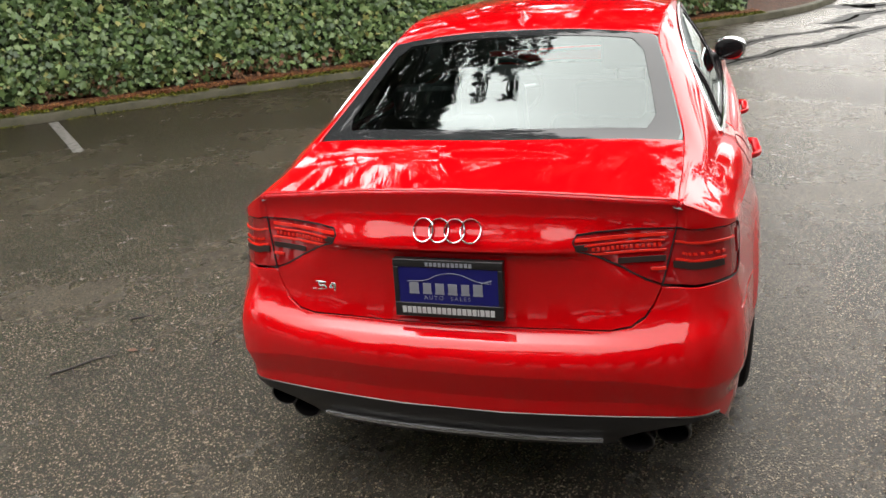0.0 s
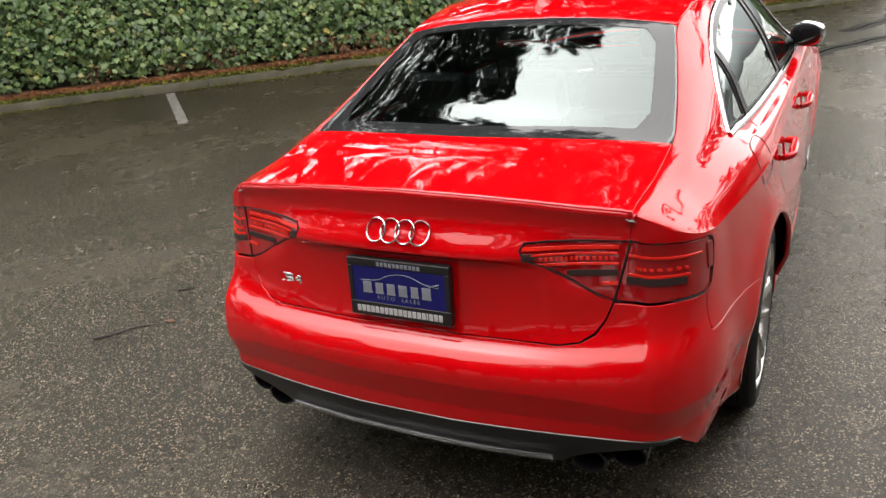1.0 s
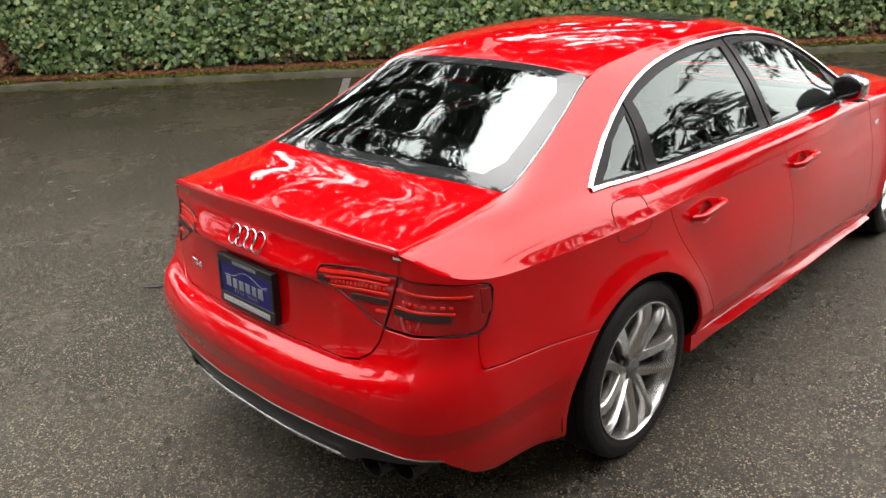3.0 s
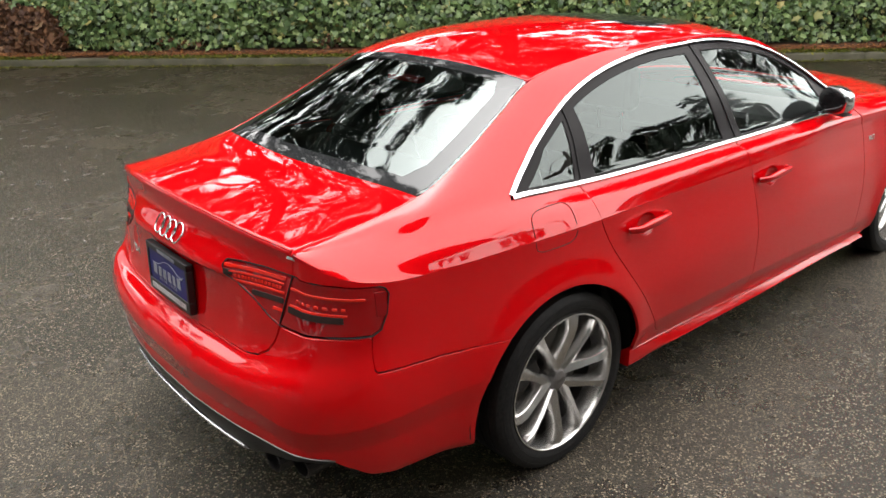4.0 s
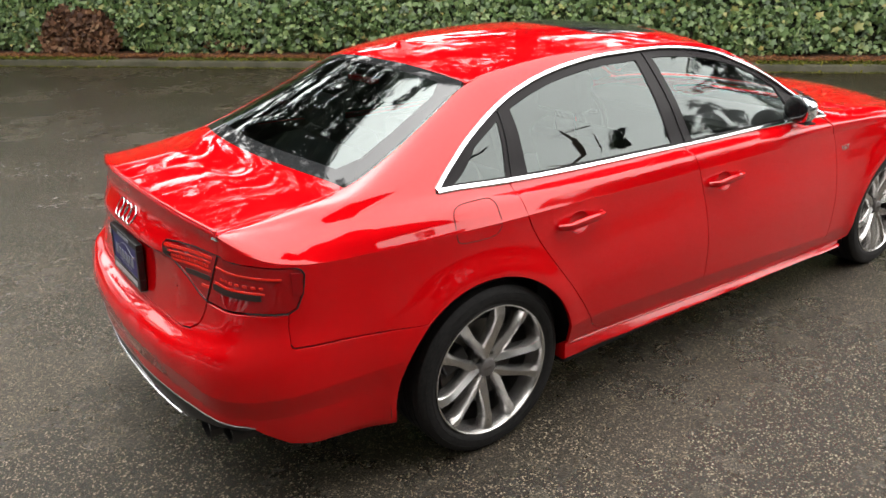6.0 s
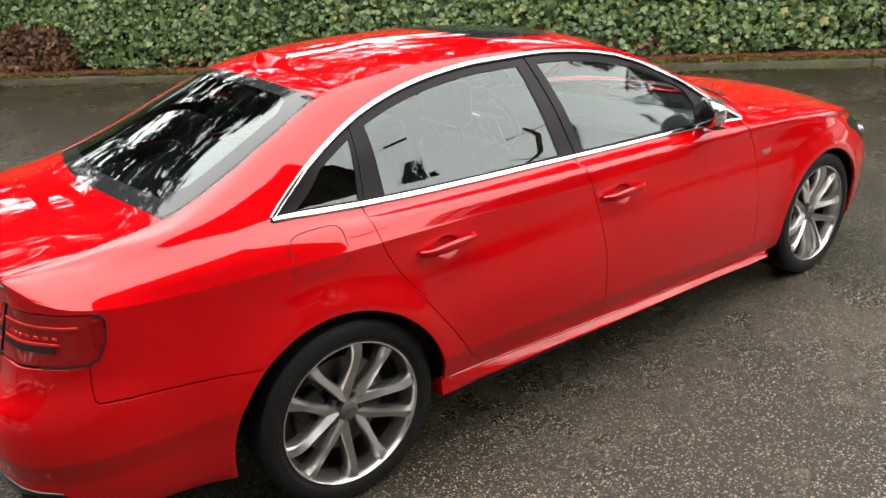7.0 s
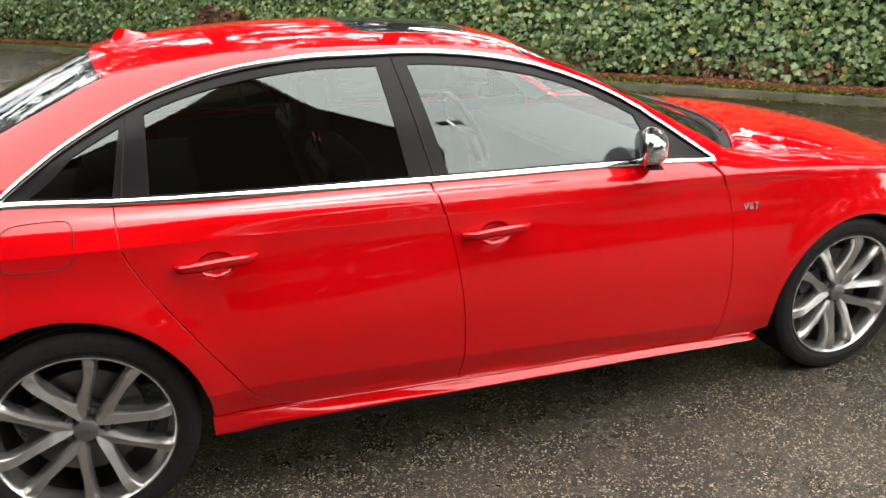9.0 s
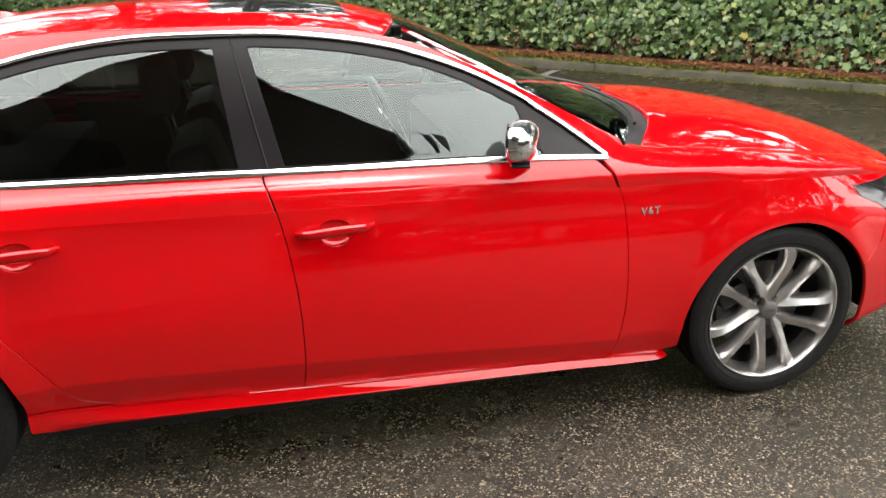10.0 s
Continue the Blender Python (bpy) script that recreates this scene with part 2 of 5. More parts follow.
def _round(v, odd):
    """Smooth curve through the outline, mirrored past both ends so that it crosses the middle squarely."""
    s = -1 if odd else 1
    t = np.concatenate([-_u[2:0:-1], _u, 2 * _u[-1] - _u[-2:-4:-1]])
    w = np.concatenate([s * v[2:0:-1], v, s * v[-2:-4:-1]])
    m = np.gradient(w, t)
    i = np.clip(np.searchsorted(t, _fu) - 1, 0, len(t) - 2)
    h = t[i + 1] - t[i]
    return hermite(h, w[i], w[i + 1], m[i], m[i + 1], (_fu - t[i]) / h)


_fx, _fw = _round(_pts[:, 0], False), _round(_pts[:, 1], True)
_nx, _nw = np.gradient(_fw, _fu), -np.gradient(_fx, _fu)   # inward normal is (nx, nw)
_len = np.hypot(_nx, _nw)
_nx, _nw = _nx / _len, _nw / _len

# height and inward step of eleven feature lines, at every point of the outline
Z_KEYS, D_KEYS = [], []


def profile(zs, ds):
    Z_KEYS.append(zs), D_KEYS.append(ds)


# tail: (bottom, valance, lip, undercut, bumper bulge, shelf, lid foot, plate recess, crease, hollow, spoiler edge)
profile((0.21, 0.30, 0.412, 0.465, 0.537, 0.614, 0.646, 0.858, 0.872, 0.970, 1.034), (0.12, 0.046, 0.004, 0.003, 0, 0.026, 0.076, 0.099, 0.078, 0.122, 0.118))
profile((0.21, 0.30, 0.412, 0.465, 0.537, 0.614, 0.646, 0.858, 0.872, 0.963, 1.024), (0.12, 0.046, 0.004, 0.003, 0, 0.026, 0.076, 0.099, 0.080, 0.126, 0.121))
profile((0.21, 0.29, 0.400, 0.458, 0.527, 0.620, 0.652, 0.80, 0.872, 0.955, 1.003), (0.12, 0.049, 0.006, 0.003, 0, 0.024, 0.062, 0.096, 0.112, 0.128, 0.121))
profile((0.21, 0.28, 0.362, 0.444, 0.494, 0.632, 0.67, 0.78, 0.87, 0.934, 0.976), (0.11, 0.040, 0.010, 0.004, 0, 0.022, 0.050, 0.088, 0.112, 0.118, 0.119))
profile((0.20, 0.26, 0.325, 0.430, 0.480, 0.62, 0.68, 0.77, 0.84, 0.888, 0.925), (0.09, 0.036, 0.014, 0.004, 0, 0.018, 0.040, 0.056, 0.067, 0.072, 0.076))
profile((0.22, 0.26, 0.33, 0.43, 0.485, 0.62, 0.69, 0.76, 0.82, 0.850, 0.876), (0.07, 0.030, 0.012, 0.004, 0, 0.012, 0.024, 0.034, 0.041, 0.044, 0.046))
# sides
profile((0.235, 0.272, 0.316, 0.410, 0.53, 0.62, 0.70, 0.77, 0.83, 0.855, 0.880), (0.045, -0.012, 0.015, 0.005, 0, 0.008, 0.021, 0.033, 0.041, 0.044, 0.046))
profile((0.228, 0.266, 0.311, 0.405, 0.53, 0.62, 0.70, 0.77, 0.82, 0.845, 0.870), (0.045, -0.012, 0.015, 0.005, 0, 0.009, 0.024, 0.039, 0.047, 0.050, 0.052))
profile((0.216, 0.250, 0.278, 0.364, 0.53, 0.62, 0.70, 0.76, 0.81, 0.833, 0.855), (0.045, -0.012, 0.015, 0.005, 0, 0.006, 0.018, 0.030, 0.038, 0.041, 0.044))
profile((0.190, 0.220, 0.240, 0.314, 0.50, 0.60, 0.68, 0.74, 0.79, 0.812, 0.835), (0.045, -0.010, 0.013, 0.005, 0, 0.007, 0.018, 0.030, 0.037, 0.041, 0.044))
profile((0.190, 0.220, 0.245, 0.330, 0.52, 0.61, 0.68, 0.74, 0.78, 0.80, 0.820), (0.07, 0.020, 0.026, 0.008, 0, 0.005, 0.012, 0.021, 0.029, 0.033, 0.038))
# nose
profile((0.18, 0.235, 0.30, 0.40, 0.50, 0.58, 0.65, 0.70, 0.75, 0.77, 0.790), (0.09, 0.030, 0.020, 0.008, 0, 0.004, 0.014, 0.030, 0.055, 0.069, 0.085))
profile((0.18, 0.235, 0.30, 0.40, 0.50, 0.56, 0.62, 0.67, 0.71, 0.73, 0.750), (0.10, 0.040, 0.016, 0.006, 0, 0.006, 0.022, 0.045, 0.075, 0.094, 0.115))
profile((0.18, 0.235, 0.30, 0.40, 0.50, 0.56, 0.61, 0.65, 0.69, 0.708, 0.725), (0.10, 0.040, 0.016, 0.006, 0, 0.006, 0.022, 0.040, 0.065, 0.084, 0.105))
profile((0.18, 0.235, 0.30, 0.40, 0.50, 0.56, 0.61, 0.65, 0.68, 0.695, 0.710), (0.10, 0.040, 0.016, 0.006, 0, 0.006, 0.016, 0.026, 0.045, 0.062, 0.080))
profile((0.18, 0.235, 0.30, 0.40, 0.50, 0.56, 0.61, 0.65, 0.68, 0.693, 0.705), (0.10, 0.040, 0.016, 0.006, 0, 0.006, 0.014, 0.022, 0.040, 0.055, 0.072))
_zk = np.stack([curve(*zip(_u, [k[j] for k in Z_KEYS]))(_fu) for j in range(11)], 1)
_dk = np.stack([curve(*zip(_u, [k[j] for k in D_KEYS]))(_fu) for j in range(11)], 1)
AXLES, HUB = (0.0, 2.811), 0.325


def pick(table, u):
    return np.interp(np.abs(u), _fu, table)


def low_shell(u, z):
    """The wrapped lower body: u along the outline (negative on the left), z up."""
    u, z = np.atleast_1d(np.asarray(u, float)), np.atleast_1d(np.asarray(z, float))
    i = np.clip(np.abs(u) / _fu[1], 0, len(_fu) - 1.001)
    j = i.astype(int)
    f = (i - j)[:, None]
    zk, dk = _zk[j] * (1 - f) + _zk[j + 1] * f, _dk[j] * (1 - f) + _dk[j + 1] * f
    d = row_curve(zk, dk, np.clip(z, zk[:, 0] - 0.02, zk[:, -1] + 0.01))
    x, w, nx, nw = pick(_fx, u), pick(_fw, u), pick(_nx, u), pick(_nw, u)
    au = np.abs(u)
    # sharp creases: round the tail under the bumper's bulge, and low on the doors
    tail_part = 1 - np.clip((au - _u[4]) / (_u[6] - _u[4]), 0, 1)
    door_part = np.clip((x + 0.1) / 0.3, 0, 1) * np.clip((2.60 - x) / 0.3, 0, 1) * (au > _u[6])
    d = d + 0.20 * tail_part * np.clip(zk[:, 4] - z, 0, 0.075) + 0.24 * door_part * np.clip(zk[:, 3] - z, 0, 0.095)
    for a, ra in zip((-0.02, AXLES[1]), (0.382, 0.36)):   # the swell round each wheel arch
        r = np.hypot(x - a, z - HUB)
        d = d - 0.012 * np.exp(-(((r - ra) / 0.06) ** 2)) * (np.abs(x - a) < 0.6)
    return np.stack([x + nx * d, -np.sign(np.where(u == 0, 1, u)) * (w + nw * d), z], 1)


def u_at_x(x):
    """Outline coordinate of the side at x."""
    m = (_fu > _u[3]) & (_fu < _u[12])
    return np.interp(x, _fx[m], _fu[m])


def u_at_w(w):
    """Outline coordinate of the tail at half width w."""
    m = _fu < _u[4]
    return np.interp(w, _fw[m], _fu[m])


def edge_z(u):
    return pick(_zk[:, 10], u)


_edge = low_shell(_fu[1:-1], edge_z(_fu[1:-1]))
_side = (_fu[1:-1] > u_at_w(0.55)) & (_fu[1:-1] < _u[13])


def edge_x(x):
    """(half width, height) of the shoulder edge at x."""
    return np.interp(x, _edge[_side, 0], -_edge[_side, 1]), np.interp(x, _edge[_side, 0], _edge[_side, 2])


# key lines of the upper side: half widths and heights along x
W1 = curve((-0.86, 0.6085), (-0.84, 0.643), (-0.7, 0.722), (-0.6, 0.740), (-0.12, 0.801), (0.18, 0.814), (1.1, 0.836), (2.17, 0.834), (2.8, 0.842), (3.1, 0.79), (3.4, 0.66))
Z1 = curve((-0.86, 0.9855), (-0.84, 0.966), (-0.7, 0.926), (-0.6, 0.920), (-0.12, 0.939), (0.18, 0.931), (1.1, 0.920), (2.17, 0.886), (2.8, 0.858), (3.1, 0.82), (3.4, 0.755))
W2 = curve((-0.86, 0.6075), (-0.84, 0.628), (-0.7, 0.680), (-0.6, 0.694), (-0.41, 0.705), (-0.12, 0.734), (0.178, 0.752), (1.1, 0.785), (2.17, 0.790), (2.4, 0.78), (2.8, 0.785), (3.1, 0.74), (3.4, 0.63))
Z2 = curve((-0.86, 0.9865), (-0.84, 0.978), (-0.7, 0.958), (-0.6, 0.957), (-0.41, 0.984), (-0.12, 0.996), (0.178, 0.980), (1.1, 0.960), (2.17, 0.926), (2.4, 0.905), (2.8, 0.878), (3.1, 0.834), (3.4, 0.762))
W3 = curve((-0.86, 0.6065), (-0.84, 0.614), (-0.7, 0.642), (-0.6, 0.652), (-0.41, 0.67), (-0.12, 0.672), (0.178, 0.668), (0.5, 0.676), (1.1, 0.692), (1.6, 0.70), (2.0, 0.725), (2.17, 0.742), (2.35, 0.735), (2.8, 0.745), (3.1, 0.71), (3.4, 0.61))
Z3 = curve((-0.86, 0.987), (-0.84, 0.985), (-0.7, 0.984), (-0.6, 0.990), (-0.41, 1.02), (-0.12, 1.075), (0.178, 1.14), (0.5, 1.165), (1.1, 1.16), (1.6, 1.11), (2.0, 1.0), (2.17, 0.958), (2.35, 0.925), (2.8, 0.886), (3.1, 0.84), (3.4, 0.765))
W4 = curve((-0.86, 0.6055), (-0.84, 0.604), (-0.6, 0.612), (-0.41, 0.613), (-0.2, 0.585), (0, 0.545), (0.173, 0.512), (0.4, 0.522), (0.7, 0.54), (1.1, 0.548), (1.4, 0.545), (1.6, 0.555), (1.8, 0.588), (2.0, 0.63), (2.2, 0.672), (2.3, 0.69), (2.5, 0.70), (2.8, 0.70), (3.1, 0.67), (3.4, 0.585))
Z4 = curve((-0.86, 0.9875), (-0.84, 0.989), (-0.6, 1.012), (-0.41, 1.045), (-0.2, 1.125), (0, 1.218), (0.173, 1.297), (0.4, 1.338), (0.7, 1.357), (1.1, 1.352), (1.4, 1.328), (1.6, 1.285), (1.8, 1.20), (2.0, 1.098), (2.2, 0.99), (2.3, 0.94), (2.5, 0.918), (2.8, 0.89), (3.1, 0.845), (3.4, 0.77))
MID = curve((-1.0, 1.030), (-0.93, 1.034), (-0.7, 1.050), (-0.5, 1.066), (-0.3, 1.152), (0, 1.288), (0.14, 1.345), (0.3, 1.372), (0.6, 1.398), (0.9, 1.406), (1.2, 1.398), (1.5, 1.362), (1.62, 1.33),
            (1.9, 1.215), (2.2, 1.085), (2.45, 0.985), (2.6, 0.968), (3.0, 0.926), (3.3, 0.862), (3.5, 0.79), (3.62, 0.722))


_lip = low_shell(_fu[1:], edge_z(_fu[1:]))
_tail = (_fu[1:] < _u[4]) & (-_lip[:, 1] < 0.70)
_lip_w, _lip_x, _lip_z = -_lip[_tail, 1], _lip[_tail, 0], _lip[_tail, 2]


def top_shell(x, w):
    """Deck, rear window, roof, windscreen and bonnet: height over the plan (w positive on the right)."""
    x, w = np.atleast_1d(np.asarray(x, float)), np.atleast_1d(np.asarray(w, float))
    xx = np.maximum(x, -0.84)
    a = np.abs(w)
    near = np.interp(a, _lip_w, _lip_z) + 0.08 * (x - np.interp(a, _lip_w, _lip_x))
    far = MID(x) - (MID(x) - Z4(xx)) * (a / W4(xx)) ** 2.3
    f = np.clip((x + 0.84) / 0.24, 0, 1)
    f = f * f * (3 - 2 * f)
    return np.stack([x, -w, near * (1 - f) + far * f], 1)


def side_shell(x, v):
    """The upper side between shoulder edge (v = 0), belt (v = 2) and roof edge (v = 4)."""
    x, v = np.atleast_1d(np.asarray(x, float)), np.atleast_1d(np.asarray(v, float))
    we, ze = edge_x(x)
    w5 = W4(x) * 0.8
    z5 = top_shell(x, w5)[:, 2]
    ws = np.stack([we, W1(x), W2(x), W3(x), W4(x), w5], 1)
    zs = np.stack([ze, Z1(x), Z2(x), Z3(x), Z4(x), z5], 1)
    t = np.tile(np.arange(6.0), (len(x), 1))

    def free(vals):   # smooth, without flattening at turns
        m = np.gradient(vals, axis=1)
        i = np.clip(np.floor(v).astype(int), 0, 4)
        r = np.arange(len(v))
        return hermite(1.0, vals[r, i], vals[r, i + 1], m[r, i], m[r, i + 1], v - i)

    return np.stack([x, -free(ws), free(zs)], 1)


_vx = np.linspace(-0.86, 3.4, 427)
_vt = np.linspace(0, 4, 81)
_vz = side_shell(np.repeat(_vx, 81), np.tile(_vt, 427))[:, 2].reshape(427, 81)
_vz = np.maximum.accumulate(_vz + np.linspace(0, 1e-6, 81), 1)


def v_at(x, z):
    """Upper side coordinate at x and height z."""
    out = []
    for a, b in zip(np.atleast_1d(x), np.atleast_1d(z)):
        i = int(np.clip(round((a + 0.86) / 0.01), 0, 426))
        out.append(np.interp(b, _vz[i], _vt))
    return np.array(out)


def inside(p, poly):
    """Which points lie in a closed polygon."""
    a, b = poly, np.roll(poly, -1, 0)
    x, y = p[:, 0, None], p[:, 1, None]
    cross = (a[:, 1] > y) != (b[:, 1] > y)
    with np.errstate(divide="ignore", invalid="ignore"):
        t = (b[:, 0] - a[:, 0]) * (y - a[:, 1]) / (b[:, 1] - a[:, 1]) + a[:, 0]
    return (cross & (x < t)).sum(1) % 2 == 1


def dense(poly, step):
    out = []
    for a, b in zip(poly, np.roll(poly, -1, 0)):
        n = max(1, int(np.ceil(np.hypot(*(b - a)) / step)))
        out += [a + (b - a) * k / n for k in range(n)]
    return np.array(out)


def shrink(poly, gap):
    if gap == 0:
        return poly
    area = np.sum(poly[:, 0] * np.roll(poly[:, 1], -1) - np.roll(poly[:, 0], -1) * poly[:, 1])
    if area < 0:
        poly = poly[::-1]
    d1 = poly - np.roll(poly, 1, 0)
    d2 = np.roll(poly, -1, 0) - poly
    d1, d2 = d1 / (np.hypot(*d1.T)[:, None] + 1e-9), d2 / (np.hypot(*d2.T)[:, None] + 1e-9)
    n = np.stack([-(d1 + d2)[:, 1], (d1 + d2)[:, 0]], 1)
    n /= np.hypot(*n.T)[:, None] + 1e-9
    c = np.clip((n * np.stack([-d1[:, 1], d1[:, 0]], 1)).sum(1), 0.5, 1)
    return poly + n * (gap / c)[:, None]




def sheet(surf, poly, step=0.03, gap=0.0025, holes=(), rows=(), flange=0.014, scale=(1, 1), lift=0.0, dim=1.0):
    """Vertices, normals and faces of a panel: the piece of a surface inside an outline drawn in the surface's own
    coordinates, with a rounded rim turned inwards. rows: functions b(a) along which the mesh gets lines of points."""
    from mathutils.geometry import delaunay_2d_cdt
    sc = np.array(scale)
    loops = [dense(shrink(np.array(poly, float) * sc, gap), step * 0.6)] + [dense(shrink(np.array(h, float) * sc, 0)[::-1], step * 0.5) for h in holes]
    if gap:
        loops[1:] = [shrink(l, -gap) for l in loops[1:]]
    edge = np.concatenate(loops)
    lo, hi = loops[0].min(0), loops[0].max(0)
    ga, gb = np.meshgrid(np.arange(lo[0] + step / 2, hi[0], step), np.arange(lo[1] + step / 2, hi[1], step))
    ga[1::2] += step / 2
    grid = np.stack([ga.ravel(), gb.ravel()], 1)
    for f in rows:
        a = np.arange(lo[0], hi[0], step * 0.6)
        b = f(a / sc[0]) * sc[1]
        grid = grid[np.abs(grid[:, 1] - f(grid[:, 0] / sc[0]) * sc[1]) > 0.008]
        grid = np.concatenate([grid] + [np.stack([a, b + o], 1) for o in (-0.005, 0.005)])
    ok = inside(grid, loops[0])
    for l in loops[1:]:
        ok &= ~inside(grid, l)
    grid = grid[ok]
    far = np.array([np.min(np.hypot(*(edge - g).T)) > step * 0.33 for g in grid]) if len(grid) else np.zeros(0, bool)
    pts = np.concatenate([edge, grid[far]]) if len(grid) else edge
    cons, start = [], 0
    for l in loops:
        cons += [(start + k, start + (k + 1) % len(l)) for k in range(len(l))]
        start += len(l)
    vs, _, fs, orig, _, _ = delaunay_2d_cdt([Vector(p) for p in pts], cons, [], 0, 1e-6)
    p2 = np.array([tuple(v) for v in vs])
    back = {}
    for k, o in enumerate(orig):
        for q in o:
            back[q] = k
    fs = np.array([tuple(f) for f in fs])
    mid = p2[fs].mean(1)
    keep = inside(mid, loops[0])
    for l in loops[1:]:
        keep &= ~inside(mid, l)
    fs = fs[keep]
    e = 0.002

    def at(p):
        return surf(p[:, 0] / sc[0], p[:, 1] / sc[1])

    def normals(p):
        n = np.cross(at(p + [e, 0]) - at(p - [e, 0]), at(p + [0, e]) - at(p - [0, e]))
        n /= np.linalg.norm(n, axis=1)[:, None] + 1e-12
        c = at(p)
        out = c - np.stack([np.clip(c[:, 0], 0.0, 2.6), np.zeros(len(c)), np.full(len(c), 0.55)], 1)
        return n * np.sign((n * out).sum(1))[:, None]

    P, N = at(p2), normals(p2)
    P = P + N * lift
    F = []
    tri = P[fs]
    turn = (np.cross(tri[:, 1] - tri[:, 0], tri[:, 2] - tri[:, 0]) * N[fs].mean(1)).sum(1) < 0
    for f, t in zip(fs, turn):
        F.append(tuple(int(k) for k in (f[::-1] if t else f)))
    if flange:
        start = 0
        for l in loops:
            ring = [back[start + k] for k in range(len(l))]
            start += len(l)
            R, M = P[ring], N[ring]
            along = np.roll(R, -1, 0) - np.roll(R, 1, 0)
            out = np.cross(along, M)
            out /= np.linalg.norm(out, axis=1)[:, None] + 1e-12
            inner = at(p2[ring] * 0.98 + (loops[0].mean(0)) * 0.02)
            if ((out * (R - inner)).sum(1)).mean() < 0:
                out = -out
            if l is not loops[0]:
                out = -out if ((out * (R.mean(0) - R)).sum(1)).mean() < 0 else out
            b0 = len(P)
            r = min(0.0018, flange * 0.4)
            P = np.concatenate([P, R + out * r * 0.6 - M * r, R + out * r * 0.6 - M * flange])
            mixed = out + M
            N = np.concatenate([N, mixed / np.linalg.norm(mixed, axis=1)[:, None], out])
            n = len(ring)
            for k in range(n):
                j = (k + 1) % n
                for quad in ((ring[k], ring[j], b0 + j, b0 + k), (b0 + k, b0 + j, b0 + n + j, b0 + n + k)):
                    a, b, c = P[quad[0]], P[quad[1]], P[quad[2]]
                    if np.dot(np.cross(b - a, c - a), N[quad[0]] + N[quad[2]]) < 0:
                        quad = quad[::-1]
                    F.append(tuple(int(q) for q in quad))
    return P, N, F


def mirrored(s):
    P, N, F = s
    m = np.array([1, -1, 1])
    return P * m, N * m, [f[::-1] for f in F]


def joined(*sheets):
    P, N, F, n = [], [], [], 0
    for p, m, f in sheets:
        P.append(p), N.append(m)
        F += [tuple(k + n for k in q) for q in f]
        n += len(p)
    return np.concatenate(P), np.concatenate(N), F


def sheet_mesh(name, s, mat):
    P, N, F = s
    me = bpy.data.meshes.new(name)
    me.from_pydata(P.tolist(), [], F)
    me.materials.append(mat)
    me.polygons.foreach_set("use_smooth", [True] * len(F))
    me.normals_split_custom_set_from_vertices(N.tolist())
    return me


def under(ob, parent, label=""):
    ob.parent = parent
    if label:
        ob["label"] = label
    return ob


def panel(name, s, mat, parent, label=""):
    return under(new(name, sheet_mesh(name, s, mat)), parent, label)


def part(name, bm, mat, parent=None, label="", smooth=True):
    me = bpy.data.meshes.new(name)
    bm.to_mesh(me)
    bm.free()
    me.materials.append(mat)
    if smooth:
        me.polygons.foreach_set("use_smooth", [True] * len(me.polygons))
        me.set_sharp_from_angle(angle=radians(35))
    ob = new(name, me)
    return under(ob, parent, label) if parent else ob


def box(bm, x0, x1, y0, y1, z0, z1, bevel=0.0):
    b = bmesh.new()
    bmesh.ops.create_cube(b, size=1, matrix=Matrix.LocRotScale(((x0 + x1) / 2, (y0 + y1) / 2, (z0 + z1) / 2), None, (abs(x1 - x0), abs(y1 - y0), abs(z1 - z0))))
    if bevel:
        bmesh.ops.bevel(b, geom=b.edges[:], offset=bevel, segments=3, profile=0.6, affect="EDGES")
    me = bpy.data.meshes.new("tmp")
    b.to_mesh(me)
    b.free()
    bm.from_mesh(me)
    bpy.data.meshes.remove(me)


def tube(bm, path, radius, sides=8, closed=False, squash=1.0):
    """A round bar along a path of points."""
    pts = [Vector(p) for p in path]
    n = len(pts)
    rings = []
    side = None
    for k, p in enumerate(pts):
        a = pts[(k - 1) % n] if closed or k else p
        b = pts[(k + 1) % n] if closed or k < n - 1 else p
        t = (b - a).normalized()
        if side is None:
            side = t.orthogonal().normalized()
        side = (side - t * side.dot(t)).normalized()
        up = t.cross(side)
        r = radius(k / max(1, n - 1)) if callable(radius) else radius
        rings.append([bm.verts.new(p + (side * math.cos(q) + up * math.sin(q) * squash) * r) for q in (2 * math.pi * i / sides for i in range(sides))])
    for k in range(n if closed else n - 1):
        a, b = rings[k], rings[(k + 1) % n]
        for i in range(sides):
            bm.faces.new((a[i], a[(i + 1) % sides], b[(i + 1) % sides], b[i]))
    if not closed:
        bm.faces.new(rings[0][::-1]), bm.faces.new(rings[-1])


def spin(bm, rows, n=48, axis_y=True):
    """A body turned about the y axis from (radius, y) rows."""
    rings = [[bm.verts.new((r * math.cos(a), y, r * math.sin(a))) for a in (2 * math.pi * i / n for i in range(n))] for r, y in rows]
    for a, b in zip(rings, rings[1:]):
        for i in range(n):
            bm.faces.new((a[i], b[i], b[(i + 1) % n], a[(i + 1) % n]))


# ---- the car ----
car = tagged(new("car"), "shiny red four-door sedan parked on wet asphalt", "car")


def u_for(z, x=None, w=None):
    """Lower body coordinate of the right half where the skin passes x (side) or half width w (tail)."""
    z = float(z)
    if x is not None:
        us = _fu[(_fu > _u[2]) & (_fu < _u[13])]
        p = low_shell(us, np.full(len(us), z))
        return float(np.interp(x, np.maximum.accumulate(p[:, 0]), us))
    us = _fu[_fu < _u[5]]
    p = low_shell(us, np.full(len(us), z))
    return float(np.interp(w, np.maximum.accumulate(-p[:, 1]), us))


